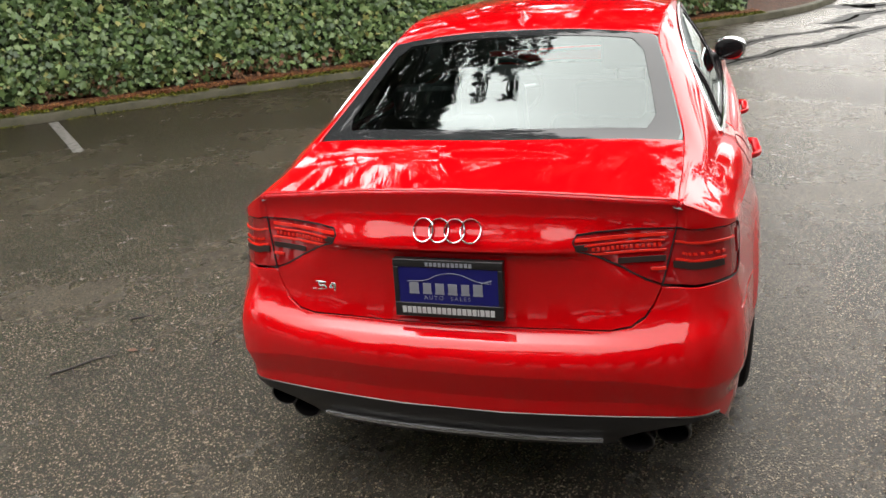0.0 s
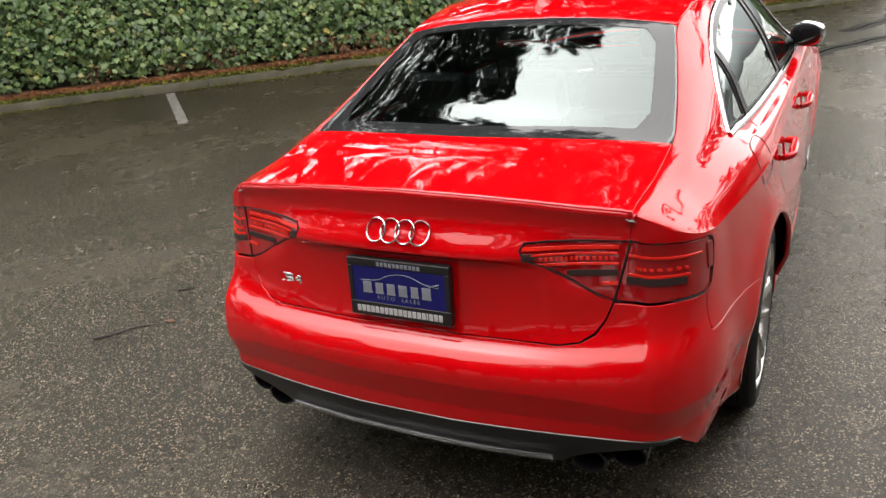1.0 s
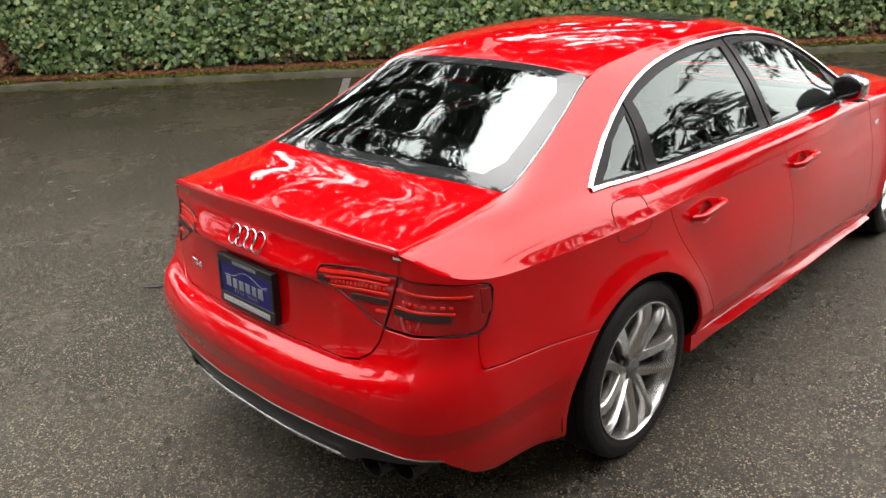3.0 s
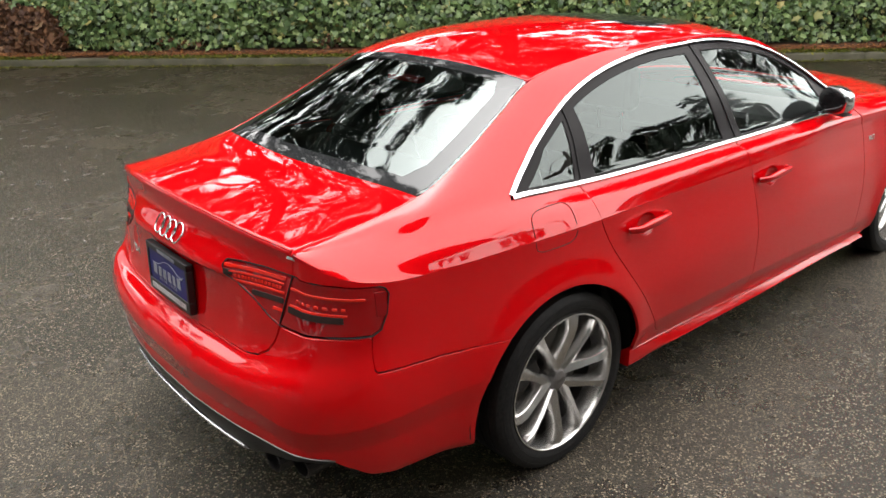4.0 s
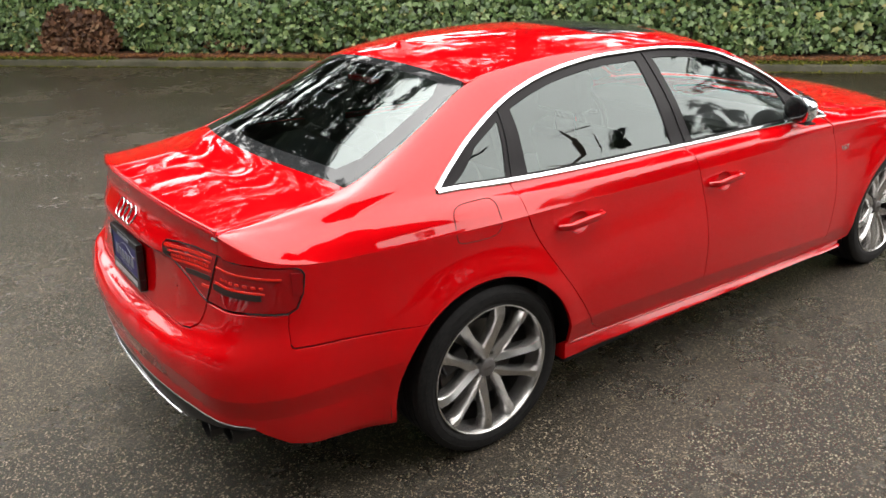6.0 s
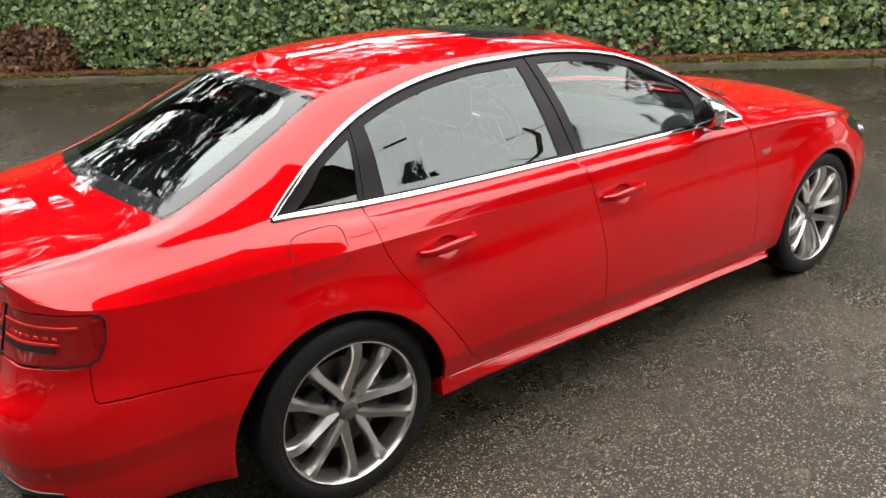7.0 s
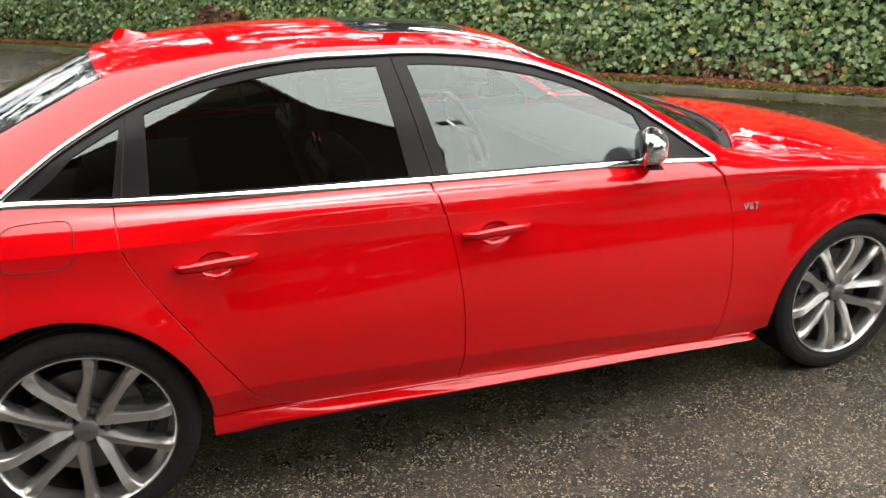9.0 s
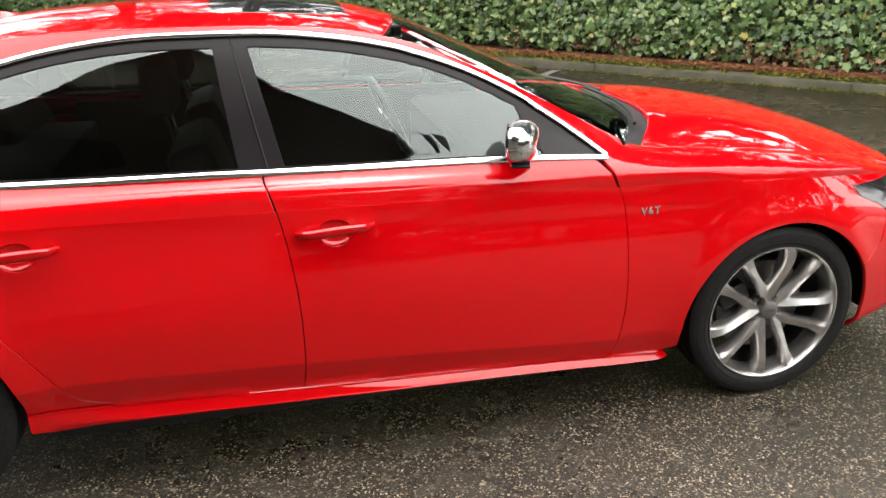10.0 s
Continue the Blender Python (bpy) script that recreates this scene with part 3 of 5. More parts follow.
def tail(pts):
    return [(u_for(z, w=w), z) for w, z in pts]


def flank(pts):
    return [(u_for(z, x=x), z) for x, z in pts]


def edge_run(u0, u1, n=40, up=0.0025):
    return [(u, float(edge_z(u)) + up) for u in np.linspace(u0, u1, n)]


def dense3(p, step):
    """Points along a line in space, no further apart than step."""
    out = []
    for a, b in zip(p, p[1:]):
        n = max(1, int(np.linalg.norm(b - a) / step))
        out += [a + (b - a) * k / n for k in range(n)]
    return out + [p[-1]]


def both(name, s, mat, label=""):
    panel(name, s, mat, car, label)
    panel(name, mirrored(s), mat, car, label)


REAR_SEAM = curve((0.300, 0.66), (0.307, 0.62), (0.325, 0.556), (0.40, 0.468), (0.45, 0.436), (0.63, 0.312), (0.70, 0.264), (0.80, 0.203), (0.87, 0.174), (0.93, 0.166), (0.98, 0.165))
B_SEAM = curve((0.270, 1.150), (0.30, 1.157), (0.475, 1.167), (0.67, 1.156), (0.86, 1.123), (0.965, 1.092))
F_SEAM = curve((0.225, 2.190), (0.31, 2.207), (0.474, 2.226), (0.672, 2.223), (0.821, 2.202), (0.88, 2.175), (0.925, 2.140))
SILL = curve((0.40, 0.316), (0.60, 0.309), (1.17, 0.285), (1.7, 0.262), (2.40, 0.229))       # joint between doors and sill
FOOT = curve((0.36, 0.243), (0.60, 0.236), (1.10, 0.230), (1.7, 0.217), (2.38, 0.196))       # lower edge of the sill
ARC = curve((-0.138, 0.996), (-0.025, 1.078), (0.12, 1.163), (0.28, 1.238), (0.45, 1.288), (0.65, 1.321), (0.85, 1.333), (1.025, 1.333),
            (1.25, 1.322), (1.45, 1.292), (1.65, 1.238), (1.85, 1.15), (2.05, 1.025), (2.175, 0.928))
G = 0.0025
LOWER = (1, 0.06)
UPPER = (1, 0.17)
LOW_ROWS = (lambda a: pick(_zk[:, 3], a),)

# quarter panels with the C-pillar, roof rail and A-pillar in one piece
lamp_top = [(0.602, 0.917), (0.665, 0.905)]
lamp_out = flank([(-0.68, 0.880), (-0.664, 0.872), (-0.656, 0.855), (-0.668, 0.80), (-0.692, 0.755), (-0.720, 0.742)])
seam_side = flank([(-0.726, 0.70), (-0.730, 0.648), (-0.722, 0.635), (-0.66, 0.629), (-0.45, 0.615)])


def arch(cx, a0, a1, n=30, r0=0.350, spread=0.026):
    """Edge of a wheel opening: a circle that spreads towards the ground."""
    out = []
    for a in np.radians(np.linspace(a0, a1, n)):
        r = r0 + spread * (1 - math.sin(a)) ** 1.5
        out.append((cx + r * math.cos(a), HUB + r * math.sin(a)))
    return out


def seam_heights(lo, hi):
    """Heights along a door seam, closer together where it turns at the bottom."""
    return np.concatenate([np.linspace(lo, 0.345, 9), np.linspace(0.365, hi, 13)])


a_hit = 48
rear_arch = arch(-0.02, 180 - a_hit, -0.8, r0=0.370, spread=0.010)
zs = seam_heights(0.3095, float(edge_z(u_at_x(0.2))))
door_r = [(float(REAR_SEAM(z)), z) for z in zs]
quarter_low = tail(lamp_top) + lamp_out + seam_side + flank(rear_arch) + flank([(x, float(SILL(x)) + 0.0015) for x in np.linspace(0.39, 0.65, 9)]) + flank(door_r)
u_a, u_b = u_for(edge_z(u_at_x(0.2)), x=door_r[-1][0]), u_for(0.987, w=0.606)
quarter_low += edge_run(u_a, u_b)[1:]
fuel = []
for k in range(28):   # rounded flap of the filler
    a = 2 * math.pi * k / 28
    c, s_ = math.cos(a), math.sin(a)
    fuel.append((-0.036 + 0.092 * math.copysign(abs(c) ** 0.45, c) + 0.012 * s_, 0.896 + 0.060 * math.copysign(abs(s_) ** 0.45, s_)))


def v_line(pts):
    x, z = np.array(pts).T
    return list(zip(x.tolist(), v_at(x, z).tolist()))


xs = np.linspace(2.17, -0.132, 60)
arc_top = v_line([(x, float(ARC(x)) + 0.004) for x in xs])
quarter_up = [(x, 4.0) for x in np.linspace(-0.858, 2.26, 74)] + [(2.235, 2.0)] + arc_top
quarter_up += v_line([(-0.138, 0.994)]) + [(x, 1.95) for x in np.linspace(-0.115, 0.165, 8)]
quarter_up += [(0.166, 1.2), (0.175, -G / 0.06)] + [(x, -G / 0.06) for x in np.linspace(0.14, -0.858, 34)]
q_up = sheet(side_shell, quarter_up, 0.03, scale=(1, 0.09))
q_low = sheet(low_shell, quarter_low, 0.028, rows=tuple((lambda a, k=k: pick(_zk[:, k], a)) for k in (1, 3)))
both("quarter_panel", joined(q_low, q_up), PAINT)


def at_side(x, z, lift=0.0):
    """A point of the right flank at x and z, on the lower or the upper skin, and the way out of it."""
    ze = float(edge_x(x)[1])
    e = 0.004
    if z < ze:
        f = lambda a, b: low_shell([u_for(b, x=a)], [b])[0]
    else:
        f = lambda a, b: side_shell([a], v_at([a], [b]))[0]
    p = f(x, z)
    n = np.cross(f(x + e, z) - f(x - e, z), f(x, min(z + e, ze) if z < ze else z + e) - f(x, z - e))
    n /= np.linalg.norm(n)
    n = n if n[1] < 0 else -n
    return p + n * lift, n


# filler flap: a thin groove round a rounded square, on the right only
bm = bmesh.new()
tube(bm, [at_side(x, z, 0.0006)[0] for x, z in fuel], 0.0014, 6, True)
part("filler_flap_joint", bm, DARK, car, "dark joint round the filler flap")

# side skirts: a ledge that faces up, a lip and an undercut
_x = np.linspace(0.38, 2.40, 40)
skirt_w = np.poly1d(np.polyfit(_x, [-float(low_shell([u_for(float(SILL(x)), x=x)], [float(SILL(x))])[0][1]) for x in _x], 4))
bm = bmesh.new()
rows = []
for x in np.concatenate([np.linspace(0.357, 0.56, 18), np.linspace(0.60, 2.24, 36), np.linspace(2.28, 2.412, 14)]):
    z1, z0 = float(SILL(x)) - 0.0015, float(FOOT(x))
    out = min(1.0, max(0.0, (x - 0.36) / 0.34))
    out = out * out * (3 - 2 * out)
    end = min(1.0, max(0.0, (2.416 - x) / 0.05)) ** 0.5
    zm = 0.5 * (z0 + z1)
    z1, z0 = zm + (z1 - zm) * end, zm + (z0 - zm) * end
    w = float(skirt_w(x)) - 0.03 * (1 - end) - 0.02 * min(1.0, max(0.0, (x - 2.2) / 0.2)) - 0.007 * max(0.0, 1 - (x - 0.35) / 0.10)
    sec = ((0.0, -0.016), (0.0, -0.003), (0.05, 0.0005), (0.13, -0.0015), (0.18, 0.0005), (0.50, 0.019 * out), (0.60, 0.021 * out), (0.72, 0.016 * out), (0.90, -0.006 * out), (1.0, -0.006 - 0.018 * out), (1.0, -0.12))
    rows.append([bm.verts.new((x, -(w + d), z1 + (z0 - z1) * f)) for f, d in sec])
for a, b in zip(rows, rows[1:]):
    for k in range(len(a) - 1):
        bm.faces.new((a[k], a[k + 1], b[k + 1], b[k]))
bm.faces.new(rows[0]), bm.faces.new(rows[-1][::-1])
bmesh.ops.recalc_face_normals(bm, faces=bm.faces[:])
other = bm.copy()
bmesh.ops.scale(other, vec=(1, -1, 1), verts=other.verts)
bmesh.ops.reverse_faces(other, faces=other.faces[:])
part("side_skirt", bm, PAINT, car)
part("side_skirt", other, PAINT, car)

# doors
for seam_a, seam_b, low_a, low_b in ((REAR_SEAM, B_SEAM, 0.306, 0.286), (B_SEAM, F_SEAM, 0.286, 0.240)):
    za = seam_heights(low_a, float(edge_z(u_at_x(float(seam_a(0.86))))))
    zb = np.linspace(low_b, float(edge_z(u_at_x(float(seam_b(0.84))))), 16)
    pa, pb = [(float(seam_a(z)), z) for z in za], [(float(seam_b(z)), z) for z in zb]
    bottom = [(x, float(SILL(x)) - 0.0010) for x in np.linspace(pa[0][0], pb[0][0], 24)]
    poly = flank(pa[::-1]) + flank(bottom[:1]) + flank(bottom[1:-1]) + flank(pb)
    ua, ub = u_for(za[-1], x=pa[-1][0]), u_for(zb[-1], x=pb[-1][0])
    poly += edge_run(ub, ua)[1:-1]
    up = [(float(seam_a(z)), v) for z, v in ((za[-1], -G / 0.06), (0.92, 1.0), (0.958, 2.0))]
    up += [(x, 2.0) for x in np.linspace(float(seam_a(0.96)), float(seam_b(0.958 if seam_b is B_SEAM else 0.94)) - G, 24)[1:-1]]
    top_b, mid_b = (0.958, 0.92) if seam_b is B_SEAM else (0.94, 0.885)
    up += [(float(seam_b(z)) - G, v) for z, v in ((top_b, 2.0), (mid_b, 1.0), (zb[-1], -G / 0.06))]
    up += [(x, -G / 0.06) for x in np.linspace(pb[-1][0], pa[-1][0], 24)[1:-1]]
    hx, hz = (0.418, 0.797) if seam_a is REAR_SEAM else (1.285, 0.785)
    cup = [(u_for(hz, x=hx) + 0.052 * math.cos(a), hz + 0.038 * math.sin(a)) for a in np.linspace(0, 2 * math.pi, 25)[:-1]]
    hu = u_for(hz, x=hx)

    def dish(u, z, hu=hu, hz=hz):
        p = low_shell(u, z)
        r2 = ((np.asarray(u) - hu) / 0.054) ** 2 + ((np.asarray(z) - hz) / 0.040) ** 2
        p[:, 1] += 0.022 * np.sqrt(np.clip(1 - r2, 0, 1))
        return p

    skin = joined(sheet(low_shell, poly, 0.028, holes=[cup], rows=LOW_ROWS), sheet(dish, cup, 0.009, 0, flange=0), sheet(side_shell, up, 0.025, scale=LOWER))
    for m in (1, -1):
        door = panel("door", skin if m == 1 else mirrored(skin), PAINT, car)
        bm = bmesh.new()
        path = []
        for t in np.linspace(0, 1, 15):
            x = hx - 0.108 + 0.216 * t
            p, n = at_side(x, hz + 0.004 + 0.010 * t, 0.006 + 0.030 * min(1, math.sin(math.pi * t) * 3.6))
            path.append((p[0], p[1] * m, p[2]))
        tube(bm, path, lambda t: 0.0105 + 0.0045 * math.sin(math.pi * t), 10, False, 1.3)
        part("handle", bm, PAINT, door)
        if seam_a is B_SEAM:
            bm = bmesh.new()
            p, n = at_side(hx - 0.085, hz + 0.004, 0.030)
            bmesh.ops.create_uvsphere(bm, u_segments=10, v_segments=6, radius=0.006, matrix=Matrix.Translation((p[0], p[1] * m, p[2])))
            part("lock", bm, BLACK, door)

# side windows: black frames with glass, framed in bright trim
belt = [(x, float(Z2(x)) + 0.004) for x in np.linspace(-0.115, 2.16, 60)]
opening = v_line([(x, float(ARC(x))) for x in xs]) + v_line(belt)


def glazing(x0b, x0t, x1b, x1t, low=0.016):
    """Outline of one pane between two slanted edges, under the arc and over the belt."""
    top = [(x, float(ARC(x)) - 0.030) for x in np.linspace(x0t, x1t, 24)]
    bot = [(x, float(Z2(x)) + low) for x in np.linspace(x1b, x0b, 24)]
    return v_line(top) + v_line(bot)


panes = [glazing(-0.052, 0.075, 0.165, 0.205), glazing(0.262, 0.275, 1.03, 0.985), glazing(1.16, 1.085, 1.965, 1.90)]
both("window_frame", sheet(side_shell, opening, 0.03, 0, holes=panes, scale=UPPER, lift=-0.006, flange=0.01), FRAME_BLACK, "black window surround")
for pane, glass in zip(panes, (GLASS, GLASS, FRONT_GLASS)):
    both("side_window", sheet(side_shell, pane, 0.05, 0, scale=UPPER, lift=-0.010, flange=0.0), glass, "grey tinted window glass")


def on_upper(pts, lift=0.004):
    x, v = np.array(pts).T
    p = side_shell(x, v)
    c = np.stack([p[:, 0], np.zeros(len(p)), np.full(len(p), 0.7)], 1)
    o = (p - c) / np.linalg.norm(p - c, axis=1)[:, None]
    return p + o * lift


def trim(path, r, name, mat, closed=False, squash=0.6):
    for m in (1, -1):
        bm = bmesh.new()
        tube(bm, [(x, y * m, z) for x, y, z in path], r, 8, closed, squash)
        part(name, bm, mat, car)


trim(on_upper(v_line([(x, float(ARC(x)) + 0.002) for x in xs]), 0.002), 0.009, "window_trim", CHROME)
trim(on_upper(v_line([(x, float(Z2(x)) + 0.002) for x in np.linspace(-0.132, 2.168, 80)]), 0.002), 0.0105, "belt_trim", CHROME)

# dark joints between the door frames on the pillars
for (xa, za), (xb, zb) in (((1.112, 0.966), (1.038, 1.328)), ((0.186, 0.980), (0.225, 1.205))):
    line = on_upper(v_line([(xa + (xb - xa) * t, za + (zb - za) * t) for t in np.linspace(0, 1, 14)]), -0.0045)
    trim(line, 0.0028, "frame_joint", DARK)

# front wings
f_hit = 25
front_arch = arch(2.811, f_hit, 190, 34)
zs = np.linspace(0.236, float(edge_z(u_at_x(2.2))), 14)
wing_low = flank([(float(F_SEAM(z)), z) for z in zs[::-1]]) + flank([(2.36, 0.232)]) + flank(front_arch[::-1])
nose = flank([(3.22, 0.56), (3.24, 0.66), (3.20, 0.70), (3.10, 0.735), (3.06, 0.77)])
u_n = u_for(0.80, x=3.07)
wing_low += nose + edge_run(u_n, u_for(zs[-1], x=float(F_SEAM(zs[-1]))))[:-1]
wing_up = [(float(F_SEAM(zs[-1])), -G / 0.06), (2.178, 1.0), (2.15, 2.0), (2.215, 2.6), (2.29, 4.0)] + [(x, 4.0) for x in np.linspace(2.35, 3.34, 24)] + [(x, -G / 0.06) for x in np.linspace(3.34, 2.24, 30)]
both("front_wing", joined(sheet(low_shell, wing_low, 0.03), sheet(side_shell, wing_up, 0.03, scale=LOWER)), PAINT)

# tail: bumper, boot lid, lamps
lid_side = [(0.571, 0.768), (0.553, 0.72), (0.53, 0.685), (0.495, 0.662), (0.44, 0.6515)]
lamp_in_low = [(0.340, 0.897), (0.352, 0.873), (0.40, 0.856), (0.47, 0.82), (0.53, 0.785), (0.571, 0.768)]
lamp_in_top = [(0.602, 0.917), (0.50, 0.920), (0.40, 0.918), (0.350, 0.914)]
half = tail([(0.602, 0.917)] + lamp_in_top[1:] + lamp_in_low + lid_side[1:])
lid = half + [(u, 0.6505) for u in np.linspace(0.36, -0.36, 30)] + [(-u, z) for u, z in half[::-1]] + edge_run(-u_b, u_b, 60)
deck_edge = low_shell(np.linspace(-u_b, u_b, 60), edge_z(np.linspace(-u_b, u_b, 60)))
deck = [(x - 0.0025, -y) for x, y, z in deck_edge]
deck += [(x, float(W4(x))) for x in np.linspace(-0.80, -0.42, 14)]
BASE = curve((-0.62, -0.415), (-0.4, -0.462), (0, -0.498), (0.4, -0.462), (0.62, -0.415))
deck += [(float(BASE(w)), w) for w in np.linspace(0.61, -0.61, 40)]
deck += [(x, -float(W4(x))) for x in np.linspace(-0.42, -0.80, 14)]
panel("boot_lid", joined(sheet(low_shell, lid, 0.028, rows=tuple((lambda a, k=k: pick(_zk[:, k], a)) for k in (7, 8)), scale=(1, 1.8)), sheet(top_shell, deck, 0.03)), PAINT, car)
lamp_outer = tail([(0.602, 0.917), (0.665, 0.905)]) + lamp_out + flank([(-0.76, 0.745), (-0.82, 0.752)]) + tail([(0.571, 0.768)])
lamp_inner = tail(lamp_in_low + lamp_in_top)


def lamp_piece(name, mat, parent, m, a0, a1, g0, g1, inner, lift=0.0015, label=""):
    """A strip inside a lamp: a runs outwards along it, g is metres below its upper edge."""
    ug, uo, ui = u_for(0.85, w=0.588), u_for(0.85, x=-0.660), u_for(0.90, w=0.340)

    def top(f):
        return 0.914 + 0.003 * f if inner else 0.917 - 0.040 * f

    def at(f):
        return ui + (ug - ui) * f if inner else ug + (uo - ug) * f

    fs = np.linspace(a0, a1, 10)
    poly = [(at(f), top(f) - g0) for f in fs] + [(at(f), top(f) - g1) for f in fs[::-1]]
    s = sheet(low_shell, poly, 0.012, 0, lift=lift, flange=0.004)
    return panel(name, s if m == 1 else mirrored(s), mat, parent, label)


for m in (1, -1):
    s = sheet(low_shell, lamp_outer, 0.02, 0.004, lift=-0.003)
    lamp = panel("tail_lamp", s if m == 1 else mirrored(s), LAMP_RED, car, "dark red wrap-round tail lamp")
    lamp_piece("light_bar", LAMP_BRIGHT, lamp, m, 0.05, 0.82, 0.031, 0.036, False, label="bright red light bar")
    lamp_piece("light_bar", LAMP_BRIGHT, lamp, m, 0.05, 0.66, 0.078, 0.083, False)
    lamp_piece("reverse_lamp", LAMP_GREY, lamp, m, 0.03, 0.62, 0.086, 0.102, False, label="smoked reversing lamp")
    lamp_piece("side_reflector", REFLECTOR, lamp, m, 0.90, 0.985, 0.016, 0.085, False, 0.0008)
    for k in range(8):
        lamp_piece("led", LAMP_BRIGHT, lamp, m, 0.14 + 0.068 * k, 0.172 + 0.068 * k, 0.060, 0.066, False)
    bm = bmesh.new()
    rim = np.array(lamp_outer)
    rp = low_shell(rim[:, 0], rim[:, 1])
    tube(bm, [(x, y * m, z) for x, y, z in rp], 0.0022, 6, True)
    part("lamp_seal", bm, DARK, lamp, "black lamp seal")
    s = sheet(low_shell, lamp_inner, 0.02, 0.004, lift=-0.003)
    lamp = panel("tail_lamp", s if m == 1 else mirrored(s), LAMP_RED, car, "dark red tail lamp on the boot lid")
    lamp_piece("light_bar", LAMP_BRIGHT, lamp, m, 0.03, 0.96, 0.010, 0.018, True, label="bright red light bar")
    lamp_piece("light_bar", LAMP_BRIGHT, lamp, m, 0.16, 0.96, 0.052, 0.057, True)
    lamp_piece("smoked_end", LAMP_GREY, lamp, m, 0.03, 0.15, 0.026, 0.040, True, label="smoked end of the lamp")
    lamp_piece("middle_band", LAMP_BRIGHT, lamp, m, 0.12, 0.94, 0.027, 0.031, True)
    lamp_piece("reverse_lamp", LAMP_GREY, lamp, m, 0.48, 0.95, 0.070, 0.083, True, label="smoked reversing lamp")
    lamp_piece("marker", LAMP_BRIGHT, lamp, m, 0.80, 0.95, 0.100, 0.107, True)
    for k in range(14):
        lamp_piece("led", LAMP_BRIGHT, lamp, m, 0.20 + 0.052 * k, 0.224 + 0.052 * k, 0.037, 0.045, True)
    bm = bmesh.new()
    rim = np.array(lamp_inner)
    rp = low_shell(rim[:, 0], rim[:, 1])
    tube(bm, [(x, y * m, z) for x, y, z in rp], 0.0022, 6, True)
    part("lamp_seal", bm, DARK, lamp, "black lamp seal")

seam_top = tail([(0.2, 0.6475), (0.36, 0.6475), (0.44, 0.6485), (0.495, 0.658), (0.53, 0.679), (0.553, 0.714), (0.571, 0.762)]) + flank([(-0.82, 0.747), (-0.77, 0.740), (-0.720, 0.738), (-0.726, 0.70), (-0.730, 0.643), (-0.722, 0.631), (-0.66, 0.625), (-0.45, 0.611)])
arch_back = flank(arch(-0.02, 180 - a_hit, 191, 14, 0.370, 0.010))
low_edge = flank([(-0.41, 0.250), (-0.55, 0.254), (-0.68, 0.266), (-0.76, 0.294), (-0.83, 0.345)]) + tail([(0.725, 0.384), (0.68, 0.396), (0.60, 0.405), (0.45, 0.413), (0.3, 0.415), (0.15, 0.413)])
run = seam_top + arch_back + low_edge
bumper = run + [(-u, z) for u, z in run[::-1]]
panel("rear_bumper", sheet(low_shell, bumper, 0.026, rows=tuple((lambda a, k=k: pick(_zk[:, k], a)) for k in (3, 4)), scale=(1, 2.4)), PAINT, car)
diff_top = tail([(0.735, 0.372), (0.70, 0.386), (0.66, 0.394), (0.60, 0.401), (0.45, 0.409), (0.3, 0.411), (0.15, 0.409)])
diff_low = tail([(0.15, 0.275), (0.4, 0.280), (0.445, 0.294), (0.475, 0.324), (0.53, 0.346), (0.6, 0.364)]) + tail([(0.68, 0.376), (0.725, 0.368)])
diffuser = diff_top + [(-u, z) for u, z in diff_top[::-1]] + [(-u, z) for u, z in diff_low[::-1]] + diff_low
panel("rear_diffuser", sheet(low_shell, diffuser, 0.03), BLACK, car, "black lower bumper insert")

vane_u = np.linspace(-u_for(0.33, w=0.425), u_for(0.33, w=0.425), 50)
for name, z, d, r in (("diffuser_strip", 0.326, 0.002, 0.0055), ("diffuser_strip", 0.309, -0.002, 0.0035)):
    bm = bmesh.new()
    p = low_shell(vane_u, np.full(50, z))
    tube(bm, [(q[0] - d - 0.008, q[1], q[2]) for q in p], r, 8)
    part(name, bm, SATIN, car, "bright metal strip on the diffuser")
edge_line = diff_top + [(-u, z) for u, z in diff_top[::-1]]
bm = bmesh.new()
eu = np.array(edge_line)
p = low_shell(eu[:, 0], eu[:, 1] + 0.002)
tube(bm, [(q[0] - 0.001, q[1], q[2]) for q in dense3(p, 0.03)], 0.0025, 6)
part("bumper_edge_trim", bm, STEEL, car, "thin grey trim under the bumper")
for m in (1, -1):
    for y in (0.515, 0.612):
        bm = bmesh.new()
        rows = [(0.034, 0.0), (0.038, 0.0), (0.040, 0.004), (0.040, 0.18)]
        spin(bm, rows + [(0.030, 0.18), (0.034, 0.0)], 24)
        for v in bm.verts:
            v.co.x *= 1.25
        bmesh.ops.rotate(bm, verts=bm.verts, matrix=Matrix.Rotation(radians(-90), 3, "Z"))
        bmesh.ops.translate(bm, verts=bm.verts, vec=(-0.945 + (y - 0.515) * 0.4, -y * m, 0.305 + (y - 0.515) * 0.14))
        part("tailpipe", bm, BLACK_GLOSS, car, "dark oval tailpipe")

# rear window, roof, sunroof, windscreen, bonnet
ROOF_BACK = curve((-0.52, 0.168), (-0.3, 0.135), (0, 0.118), (0.3, 0.135), (0.52, 0.168))
SCREEN_TOP = curve((-0.56, 1.50), (-0.3, 1.575), (0, 1.60), (0.3, 1.575), (0.56, 1.50))
COWL = curve((-0.70, 2.28), (-0.4, 2.42), (0, 2.475), (0.4, 2.42), (0.70, 2.28))


def sides(x0, x1, n, k=1.0, sign=1):
    return [(x, sign * (float(W4(x)) * k)) for x in np.linspace(x0, x1, n)]


